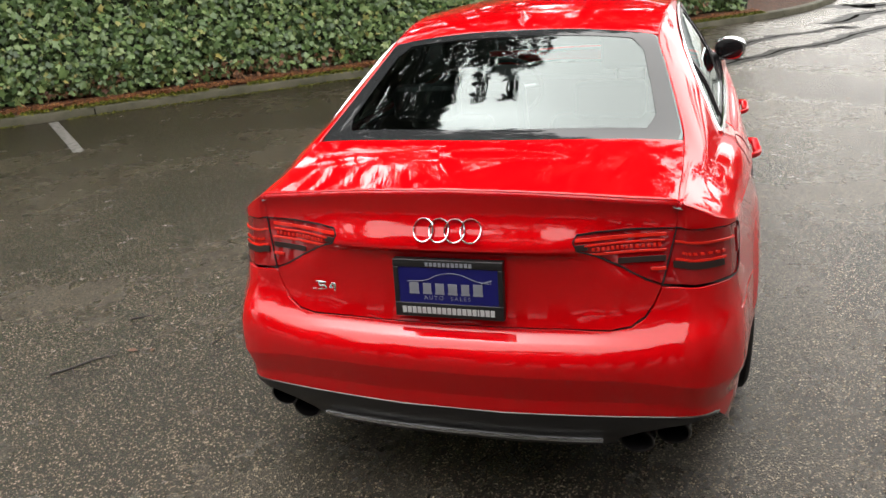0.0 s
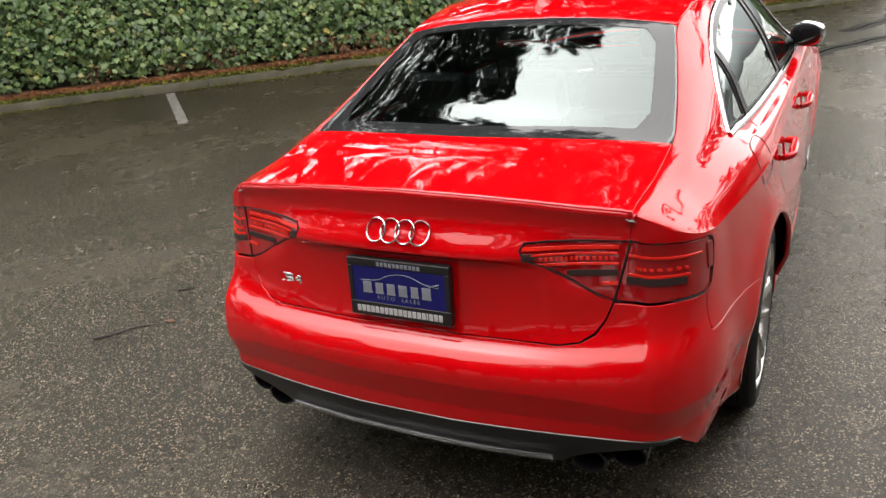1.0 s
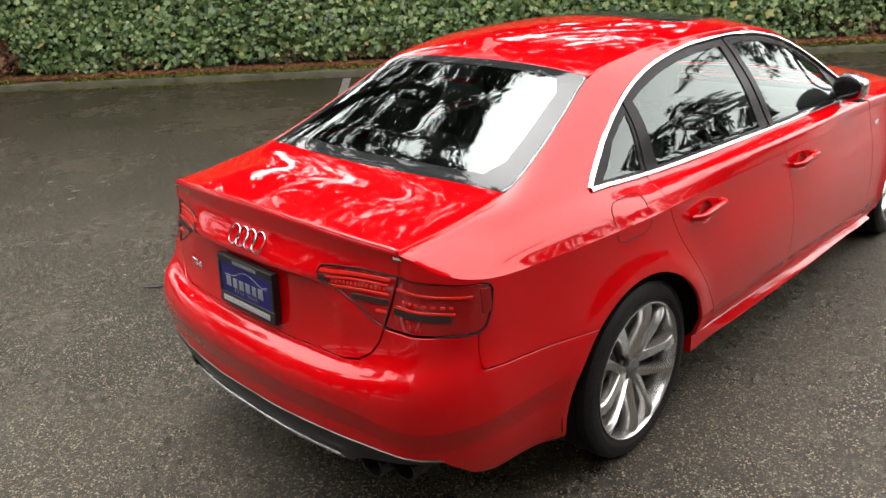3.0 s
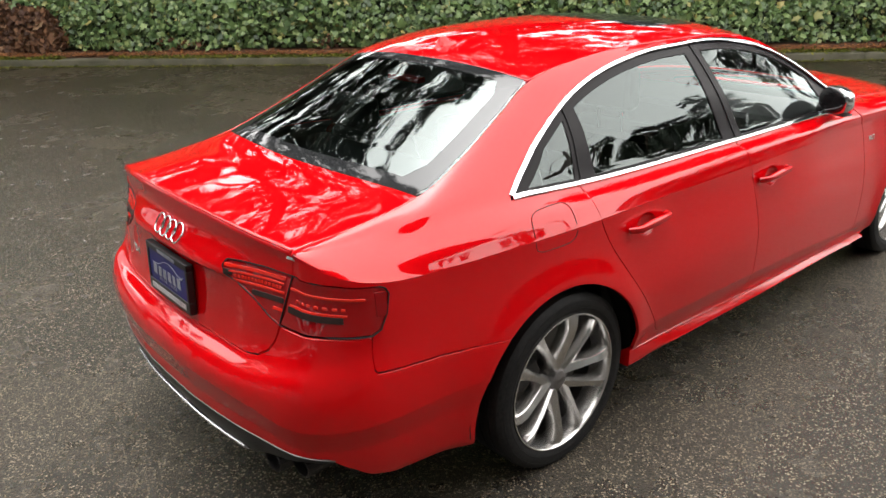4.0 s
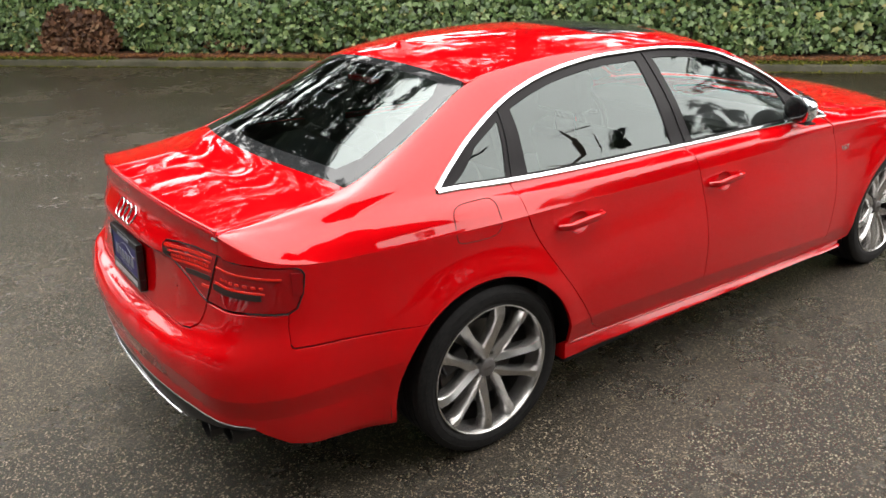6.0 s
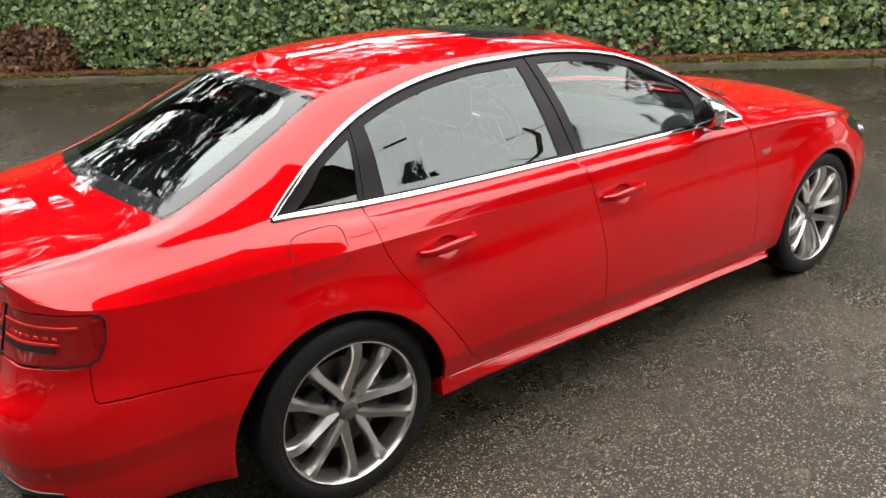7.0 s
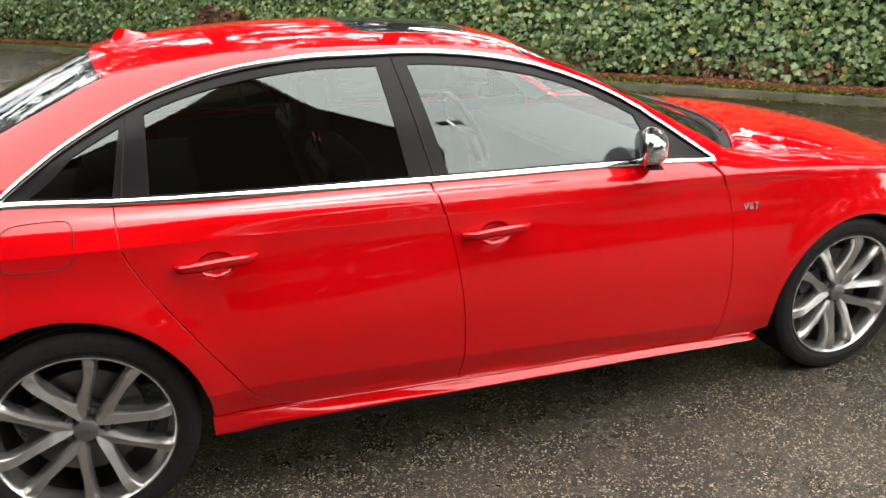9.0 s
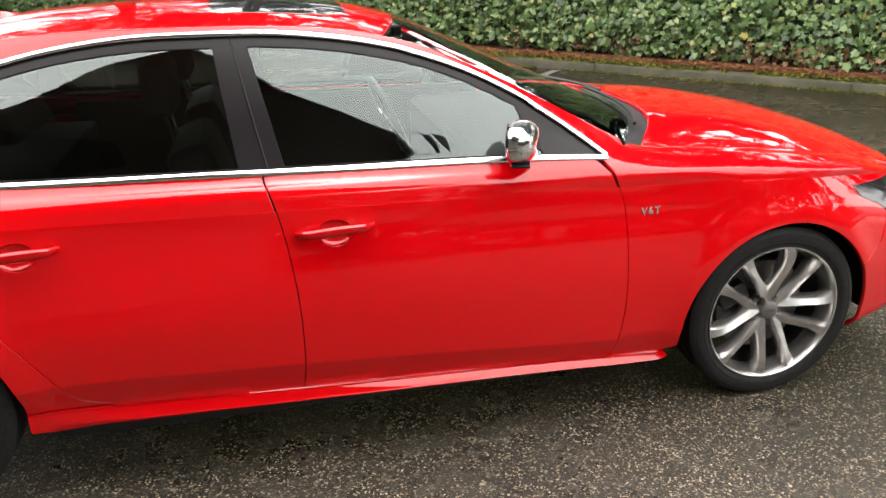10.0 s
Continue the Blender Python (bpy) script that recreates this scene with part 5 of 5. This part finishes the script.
panel("parcel_shelf", sheet(shelf_shell, shelf, 0.1, 0, flange=0), CABIN, car, "dark rear shelf")
bm = bmesh.new()
box(bm, 0.02, 0.06, -0.09, 0.09, 1.255, 1.275, 0.004)
part("high_brake_lamp", bm, LAMP_RED, car, "red high-level brake lamp")
# ---- ground, kerb and planting ----
bm = bmesh.new()
bmesh.ops.create_grid(bm, x_segments=40, y_segments=40, size=600)
tagged(part("ground", bm, ASPHALT), "wet dark asphalt of a parking lot", "ground", kind="structure")
KERB = (Vector((5.3, 6.482, 0)), Vector((0.660, -0.751, 0)), Vector((0.751, 0.660, 0)))
rng = np.random.default_rng(7)


def by_kerb(s, d, z):
    """A point s metres along the kerb, d behind its face and z up; past the corner the kerb bends away."""
    bend = 0.16 * max(0.0, s - 5.0) / 5 + 0.085 * max(0.0, s - 11.0) ** 2
    return KERB[0] + KERB[1] * s + KERB[2] * (d + bend) + Vector((0, 0, z))


def rows_mesh(name, stations, section, mat):
    bm = bmesh.new()
    vs = [[bm.verts.new(by_kerb(s, d, z)) for d, z in section(s)] for s in stations]
    for a, b in zip(vs, vs[1:]):
        for i in range(len(a) - 1):
            bm.faces.new((a[i], a[i + 1], b[i + 1], b[i]))
    bmesh.ops.recalc_face_normals(bm, faces=bm.faces[:])
    return part(name, bm, mat)


def wob(s, k, amp):
    return amp * noise.noise((s * k, 3.1, k))


kerb = tagged(new("kerb"), "low grey concrete kerb with moss on its edge", "kerb", kind="structure")
for s0 in np.arange(-42, 15, 3.0):     # cast lengths with joints between them
    o = rows_mesh("kerb_stone", np.linspace(s0 + 0.006, s0 + 2.994, 8), lambda s: ((wob(s, 2.0, 0.006), -0.02), (0.004 + wob(s, 2.0, 0.006), 0.085), (0.012, 0.100), (0.026, 0.108), (0.16, 0.112), (0.16, -0.02)), CONCRETE)
    o.parent = kerb
tagged(rows_mesh("planting_strip", np.linspace(-42, 15, 170), lambda s: tuple((d, z + wob(s + d * 7, 3.0, 0.02)) for d, z in ((0.16, 0.105), (0.3, 0.135), (0.45, 0.155), (0.7, 0.19), (1.2, 0.3))), SOIL),
       "strip of orange-brown needle litter behind the kerb", "ground", kind="structure")


def scatter(name, mat, centres, normals, size, shape, label, category, droop=0.6, jitter=0.5, fold=0.25):
    """Many small leaves in one mesh. shape: outline of a leaf, stalk at the origin, tip along y."""
    n, k = len(centres), len(shape)
    nrm = normals + rng.normal(0, jitter, (n, 3))
    nrm /= np.linalg.norm(nrm, axis=1)[:, None]
    down = np.tile([0.0, 0.0, -droop], (n, 1)) + rng.normal(0, 0.5, (n, 3))
    y = down - nrm * (down * nrm).sum(1)[:, None]
    y /= np.linalg.norm(y, axis=1)[:, None] + 1e-9
    x = np.cross(y, nrm)
    sz = size * np.exp(rng.normal(0, 0.28, n))
    sh = np.array(shape)
    z = -fold * np.abs(sh[:, 0]) * rng.uniform(0.2, 1.6, (n, 1))
    P = centres[:, None] + sz[:, None, None] * (sh[None, :, 0, None] * x[:, None] + sh[None, :, 1, None] * y[:, None] + z[:, :, None] * nrm[:, None])
    mid = centres + 0.45 * sz[:, None] * y
    V = np.concatenate([P, mid[:, None]], 1).reshape(-1, 3)
    base = np.arange(n)[:, None] * (k + 1)
    tri = np.array([(k, i, (i + 1) % k) for i in range(k)])
    F = (base[:, :, None] + tri[None]).reshape(-1, 3)
    me = bpy.data.meshes.new(name)
    me.from_pydata(V.tolist(), [], F.tolist())
    me.materials.append(mat)
    me.polygons.foreach_set("use_smooth", [True] * len(F))
    return tagged(new(name, me), label, category, kind="stuff")


IVY = [(0, 0), (0.42, -0.10), (0.36, 0.28), (0.50, 0.52), (0.20, 0.58), (0, 1.0), (-0.20, 0.58), (-0.50, 0.52), (-0.36, 0.28), (-0.42, -0.10)]
PLAIN = [(0, 0), (0.28, 0.35), (0.16, 0.75), (0, 1), (-0.16, 0.75), (-0.28, 0.35)]


def bank(s, h):
    """Depth behind the kerb of the ivy's face at height h."""
    return 0.50 + 0.16 * h + 0.10 * noise.noise((s * 0.55, h * 0.8, 2.0)) + 0.05 * noise.noise((s * 1.9, h * 2.2, 5.0)) - 0.10 * math.sin(min(1.0, h) * math.pi)


# closed sheet behind the leaves, coloured dark for the shade in their gaps
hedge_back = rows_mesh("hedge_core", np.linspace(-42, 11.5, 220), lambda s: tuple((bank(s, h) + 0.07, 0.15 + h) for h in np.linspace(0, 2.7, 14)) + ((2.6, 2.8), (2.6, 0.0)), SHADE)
tagged(hedge_back, "dark sheet behind the ivy leaves, coloured as the shade between them", "hedge", kind="stuff")


def ivy_cloud(n, s0, s1, h0, h1, keep):
    s, h = rng.uniform(s0, s1, n), rng.uniform(h0, h1, n)
    ok = np.array([keep(a, b) for a, b in zip(s, h)])
    s, h = s[ok], h[ok]
    d = np.array([bank(a, b) for a, b in zip(s, h)]) + rng.uniform(-0.06, 0.07, len(s))
    C = np.array([by_kerb(a, c, 0.17 + b) for a, b, c in zip(s, h, d)])
    N = np.tile(-np.array(KERB[2]) + np.array([0, 0, 0.35]), (len(s), 1))
    return C, N


def withered(s, h):
    """Where the ivy has died back."""
    return (s + 6.35) ** 2 / 0.55 + (h - 0.18) ** 2 / 0.30 + 0.5 * noise.noise((s * 2, h * 2, 9.0)) < 1


C, N = ivy_cloud(66000, -17, 11.3, 0.0, 2.6, lambda s, h: not withered(s, h) and h > 0.04 + 0.10 * noise.noise((s * 1.3, 0, 7.0)))
scatter("ivy_leaves", LEAF, C, N, 0.072, IVY, "dense glossy green ivy leaves on the bank", "ivy", 0.6, 0.55)
C, N = ivy_cloud(6000, -42, -17, 0.05, 2.6, lambda s, h: True)
scatter("ivy_leaves", LEAF, C, N, 0.15, IVY, "dense green ivy leaves further along the bank", "ivy")
C, N = ivy_cloud(8000, -8.5, -4.5, 0.0, 1.3, withered)
scatter("withered_ivy", DEAD_LEAF, C, N, 0.075, IVY, "patch of withered brown ivy leaves", "ivy", 0.9, 0.8)
C, N = ivy_cloud(5200, -17, 11.3, 0.0, 0.24, lambda s, h: noise.noise((s * 0.8, h * 3, 11.0)) > 0.12 + h * 0.6)
scatter("withered_ivy", DEAD_LEAF, C, N, 0.055, IVY, "dead brown ivy leaves low on the bank", "ivy", 0.9, 0.8)
n = 22000
s, d = rng.uniform(-17, 11.5, n), 0.14 + 0.30 * rng.beta(1.1, 2.6, n)
C = np.array([by_kerb(a, b, 0.125 + 0.08 * b + rng.uniform(0, 0.02)) for a, b in zip(s, d)])
scatter("needle_litter", LITTER, C, np.tile([0.0, 0, 1.0], (n, 1)), 0.055, [(0, 0), (0.09, 0.5), (0, 1), (-0.09, 0.5)], "fallen rust-brown needles and leaf bits", "litter", 0.0, 0.25)
n = 42000
s = rng.uniform(-17, 11.5, n)
ok = np.array([noise.noise((a * 0.9, 1.0, 4.0)) + 0.5 * noise.noise((a * 4.0, 2.0, 4.0)) > -0.30 for a in s])
s = s[ok]
d = rng.normal(0.100, 0.036, len(s))
C = np.array([by_kerb(a, max(0.012, b), 0.114 + 0.008 * rng.random()) for a, b in zip(s, d)])
scatter("moss", MOSS, C, np.tile([0.0, 0, 1.0], (len(s), 1)), 0.034, PLAIN, "bright green moss along the kerb top", "moss", 0.0, 0.7)
n = 15000
s = rng.uniform(-16, 11, n)
s = s[np.array([noise.noise((a * 0.7, 5.0, 4.0)) > -0.25 for a in s])]
C = np.array([by_kerb(a, -abs(rng.normal(0, 0.02)), 0.004) for a in s])
scatter("moss", MOSS, C, np.tile([0.0, 0, 1.0], (len(s), 1)), 0.028, PLAIN, "thin line of moss at the foot of the kerb", "moss", 0.0, 0.5)

# worn stall line
a, b = Vector((4.93, 6.82, 0)), Vector((3.46, 5.19, 0))
t = (b - a).normalized()
nn = Vector((-t.y, t.x, 0)) * 0.055
bm = bmesh.new()
rows = []
for f in np.linspace(0.02, 1, 24):
    c = a.lerp(b, f)
    rows.append([bm.verts.new(c + nn * (q + 0.10 * noise.noise((f * 30, q, 1.0))) + Vector((0, 0, 0.0035))) for q in (-1, 0, 1)])
for r0, r1 in zip(rows, rows[1:]):
    for i in range(2):
        bm.faces.new((r0[i], r0[i + 1], r1[i + 1], r1[i]))
bmesh.ops.recalc_face_normals(bm, faces=bm.faces[:])
tagged(part("stall_line", bm, LINE_PAINT), "worn white stall line painted on the asphalt", "road marking", kind="structure")


def crack(path, width, mat=None, up=0.003):
    """A wet open crack in the asphalt: a narrow ragged ribbon."""
    pts = [Vector(p) for p in path]
    bm, last = bmesh.new(), None
    for a, c in zip(pts, pts[1:]):
        n = max(2, int((c - a).length / 0.06))
        side = Vector((-(c - a).y, (c - a).x)).normalized()
        for k in range(n + (c is pts[-1])):
            q = a.lerp(c, k / n)
            q = q + side * 0.07 * noise.noise((q.x * 2.2, q.y * 2.2, 3.0))
            w = width * (0.35 + 0.9 * abs(noise.noise((q.x * 5, q.y * 5, 8.0))) + 0.3)
            row = [bm.verts.new((*(q + side * w * e), up)) for e in (-1, 1)]
            if last:
                bm.faces.new((last[0], last[1], row[1], row[0]))
            last = row
    bmesh.ops.recalc_face_normals(bm, faces=bm.faces[:])
    tagged(part("pavement_crack" if mat is None else "damp_patch", bm, mat or WET_CRACK), "dark wet crack in the asphalt" if mat is None else "damp dark band along a crack", "crack", kind="structure")


CRACKS = ([(7.1, -0.55), (7.66, -0.91), (8.16, -1.21), (8.43, -1.57), (9.2, -2.0), (9.25, -2.29), (9.71, -2.64), (10.5, -3.07), (11.3, -3.75)],
          [(8.9, -0.95), (9.84, -1.45), (10.55, -1.98), (10.8, -2.49), (11.46, -2.98), (11.09, -3.10)],
          [(11.89, -2.75), (12.16, -3.14), (13.04, -3.50), (13.59, -4.04), (14.0, -4.7)], [(15.18, -3.55), (14.4, -3.75), (14.62, -4.24), (14.7, -4.9)])
for path, width in zip(CRACKS, (0.028, 0.020, 0.05, 0.10)):
    crack(path, width)
    crack(path, width * 5.0 + 0.05, DAMP, 0.0015)


def twig(path, r, label):
    bm = bmesh.new()
    tube(bm, [(x, y, r + 0.002 + 0.004 * abs(noise.noise((x * 9, y * 9, 1.0)))) for x, y in path], lambda t: r * (1 - 0.5 * t), 6)
    tagged(part("twig", bm, TWIG), label, "twig", "twigs on the asphalt")


twig([(-0.473, 2.046), (-0.403, 1.984), (-0.318, 1.939), (-0.258, 1.856)], 0.006, "dark wet twig on the asphalt")
twig([(-0.403, 1.984), (-0.455, 1.93)], 0.003, "thin side twig on the asphalt")
twig([(0.087, 2.038), (0.12, 1.99), (0.146, 1.945)], 0.006, "short dark twig on the asphalt")
twig([(-0.094, 1.462), (-0.02, 1.44), (0.061, 1.427)], 0.004, "thin curved twig on the asphalt")


def fallen_leaf(x, y, turn, size, label="fallen brown leaf on the asphalt"):
    bm = bmesh.new()
    vs = [bm.verts.new((a * size, b * size, 0.004 + 0.012 * abs(a) + 0.006 * b * b)) for a, b in PLAIN]
    c = bm.verts.new((0, 0.5 * size, 0.003))
    for p, q in zip(vs, vs[1:] + vs[:1]):
        bm.faces.new((p, q, c))
    ob = tagged(part("fallen_leaf", bm, DEAD_LEAF), label, "leaf", "leaves on the asphalt")
    ob.matrix_basis = pose(x, y, 0.001, 0, 0, turn)


fallen_leaf(-0.198, 1.784, 20, 0.055)
fallen_leaf(-0.172, 1.724, 120, 0.04)
LEAVES = ((11.54, -1.98), (8.81, -2.13), (7.82, -1.88), (7.82, -2.11), (7.12, -2.35), (7.18, -2.67), (7.14, -1.38), (6.82, -1.63), (5.48, -2.09), (12.88, -1.81), (12.32, -1.17), (12.54, -1.51),
          (2.26, 9.76), (2.32, 9.70), (2.43, 9.58), (1.45, 10.85), (0.14, 11.7), (1.35, 8.02), (0.5, 8.2), (1.63, 10.76), (5.93, 2.19), (4.74, 5.12), (4.21, 3.46), (3.08, 3.16), (4.17, 4.62), (6.77, 2.8), (7.44, 4.18))
for k, (x, y) in enumerate(LEAVES):
    a = 67.0 * k
    fallen_leaf(x, y, a, 0.06)

# ---- conifers above the bank ----
def build_conifer(seed, height, reach):
    g = np.random.default_rng(seed)
    tree = tagged(new("conifer_tree"), "tall dark green conifer with drooping branches behind the ivy bank", "tree", "conifers behind the bank")
    bm = bmesh.new()
    tube(bm, [(0.15 * math.sin(h * 0.4), 0.1 * math.sin(h * 0.3 + seed), h) for h in np.linspace(0, height, 14)], lambda t: 0.34 * (1 - t) + 0.02, 10)
    part("trunk", bm, BARK, tree)
    bm = bmesh.new()
    C, D = [], []
    for k in range(88):
        h = 6.5 + (height - 7.0) * (k - 18 + g.uniform(0, 1)) / 70 if k > 17 else 2.7 + 0.21 * k
        f = max(0.0, (h - 6.5) / (height - 6.5))
        L = reach * (1 - f) ** 0.75 * g.uniform(0.6, 1.1) + 0.4 if k > 17 else g.uniform(1.6, 2.6)
        az = g.uniform(0, 2 * math.pi)
        way = np.array([math.cos(az), math.sin(az), 0])
        side = np.array([-way[1], way[0], 0])
        lift, sag = g.uniform(0.0, 0.35), g.uniform(0.10, 0.22)
        path = [np.array([0, 0, h]) + way * L * t + np.array([0, 0, L * (lift * t - sag * 2 * t * t)]) + side * 0.12 * L * math.sin(t * 3 + k) for t in np.linspace(0, 1, 7)]
        tube(bm, path, lambda t, L=L: (0.012 + 0.010 * L) * (1 - t) + 0.004, 5)
        for j in range(int(100 * L / reach) + 12):
            t = g.uniform(0.18, 1.0)
            i = min(5, int(t * 6))
            p = path[i] + (path[i + 1] - path[i]) * (t * 6 - i)
            out = g.uniform(-1, 1) * 0.42 * L * (1.05 - t) ** 0.5 * 0.6
            C.append(p + side * out + np.array([0, 0, -abs(out) * 0.35 - g.uniform(0, 0.10)]))
            D.append(way * 0.7 + side * np.sign(out) * 0.8 + np.array([0, 0, -0.55]))
    part("limbs", bm, BARK, tree)
    C, D = np.array(C), np.array(D)
    # each spray is a small fan of five narrow needled twigs
    n = len(C)
    D = D + g.normal(0, 0.25, (n, 3))
    D /= np.linalg.norm(D, axis=1)[:, None]
    X = np.cross(D, g.normal(0, 0.35, (n, 3)) + np.array([0, 0, 1.0]))
    X /= np.linalg.norm(X, axis=1)[:, None] + 1e-9
    V, F = [], []
    size = g.uniform(0.28, 0.62, n)[:, None]
    for a in (-0.9, -0.45, 0.0, 0.45, 0.9):
        y = D * math.cos(a) + X * math.sin(a)
        x = X * math.cos(a) - D * math.sin(a)
        ln = size * (1.0 - 0.35 * abs(a))
        quad = np.stack([C, C + y * ln * 0.5 + x * ln * 0.085, C + y * ln + np.array([0, 0, -0.05]), C + y * ln * 0.5 - x * ln * 0.085], 1)
        b0 = len(V) * n * 4
        V.append(quad.reshape(-1, 3))
        F.append(np.arange(n * 4).reshape(n, 4) + b0)
    me = bpy.data.meshes.new("crown")
    me.from_pydata(np.concatenate(V).tolist(), [], np.concatenate(F).tolist())
    me.materials.append(NEEDLE)
    under(new("crown", me), tree)
    return tree


kinds = [build_conifer(3, 20.0, 7.2), build_conifer(11, 17.0, 6.4)]
for k, (s, d) in enumerate(((-16, 3.6), (-9.5, 3.0), (-4.2, 3.6), (1.0, 2.8), (6.0, 3.4), (10.0, 3.0), (14.5, 3.6))):
    p = by_kerb(s, d, 0.2)
    at = pose(p.x, p.y, 0.2, 0, 0, 67 * k)
    if k < 2:
        kinds[k].matrix_basis = at
    else:
        copy_thing(kinds[k % 2], at)

for k, s in enumerate((-13, -7.5, 0.2, 4.4, 8.5, 13)):      # second row sunk to its tops, added unseen to close low sky gaps
    p = by_kerb(s, 6.8, 0)
    copy_thing(kinds[1], pose(p.x, p.y, -9.5, 0, 0, 41 * k))

# far trees and a power pole beyond the open side of the lot
for k, (x, y) in enumerate(((20, -33), (25, -30), (29, -27), (33, -23), (36, -18), (24, -38))):
    far = copy_thing(kinds[k % 2], pose(x * 1.25, y * 1.25, -8.5, 0, 0, 50 * k))
    tagged(far, "dark conifer standing far across the lot", "tree", "far conifers")
for k, az in enumerate(range(120, 334, 7)):      # unseen trees, added to block low sky behind the camera
    r = 23 + 3.5 * math.sin(k * 2.1) + 0.08 * max(0, az - 260) - 6.5 * max(0.0, 1 - abs(az - 178) / 50)
    far = copy_thing(kinds[k % 2], pose(r * math.cos(radians(az)), r * math.sin(radians(az)), -8.2 + 6.5 * min(1.0, max(0.0, (285 - az) / 25)), 0, 0, 83 * k))
    tagged(far, "unseen conifer added to block the low sky round the lot", "tree", "far conifers")
pole = tagged(new("power_pole"), "weathered wooden power pole with a cross-arm", "pole")
bm = bmesh.new()
tube(bm, [(15.0, -15.5, z) for z in np.linspace(0, 10.5, 6)], lambda t: 0.16 - 0.05 * t, 10)
part("post", bm, BARK, pole)
bm = bmesh.new()
tube(bm, [(14.3, -16.4, 9.8), (15.7, -14.6, 9.8)], 0.07, 6)
part("cross_arm", bm, BARK, pole)

# ---- building along the lot, with a deep canopy ----
house = tagged(new("building"), "grey building with a deep dark canopy beside the lot", "building")
ALONG, OUT = Vector((0.513, -0.858, 0)), Vector((0.858, 0.513, 0))
CORNER = Vector((0.45, -2.15, 0))


def by_house(s, d, z):
    return CORNER + ALONG * s + OUT * d + Vector((0, 0, z))


def slab(bm, s0, s1, d0, d1, z0, z1):
    v = [bm.verts.new(by_house(s, d, z)) for z in (z0, z1) for s, d in ((s0, d0), (s1, d0), (s1, d1), (s0, d1))]
    for f in ((3, 2, 1, 0), (4, 5, 6, 7), (0, 1, 5, 4), (1, 2, 6, 5), (2, 3, 7, 6), (3, 0, 4, 7)):
        bm.faces.new([v[k] for k in f])
    bmesh.ops.recalc_face_normals(bm, faces=bm.faces[:])


bm = bmesh.new()
low = [bm.verts.new(by_house(a, d, 5.5)) for a, d in ((0, -3.9), (8.0, -3.9), (8.0, 0), (0, 0))]
high = [bm.verts.new(by_house(a, d, 7.3)) for a, d in ((0.8, -3.9), (7.2, -3.9), (7.2, -0.5), (0.8, -0.5))]
bm.faces.new(low[::-1]), bm.faces.new(high)
for k in range(4):
    bm.faces.new((low[k], low[(k + 1) % 4], high[(k + 1) % 4], high[k]))
bmesh.ops.recalc_face_normals(bm, faces=bm.faces[:])
part("canopy", bm, ROOFING, house, "dark canopy with a sloping fascia", smooth=False)
bm = bmesh.new()
tube(bm, [by_house(5.4, -0.2, 6.0), by_house(5.8, 0.3, 6.5), by_house(6.1, 0.7, 6.75)], 0.035, 8)
part("lamp_arm", bm, BLACK, house, "black arm of a floodlight")
bm = bmesh.new()
slab(bm, 5.95, 6.3, 0.6, 1.25, 6.72, 6.86)
part("floodlight", bm, BLACK, house, "flat black floodlight head", smooth=False)
# unseen wall, extended past the canopy's end to darken the rear bumper corner
bm = bmesh.new()
slab(bm, -1.5, 7.4, -9.0, -3.9, 0.0, 6.4)
part("wall", bm, WALL, house, smooth=False)
bm = bmesh.new()
slab(bm, -0.02, 8.02, -0.02, 0.05, 5.46, 5.60)
part("gutter", bm, WALL, house, "grey gutter", smooth=False)
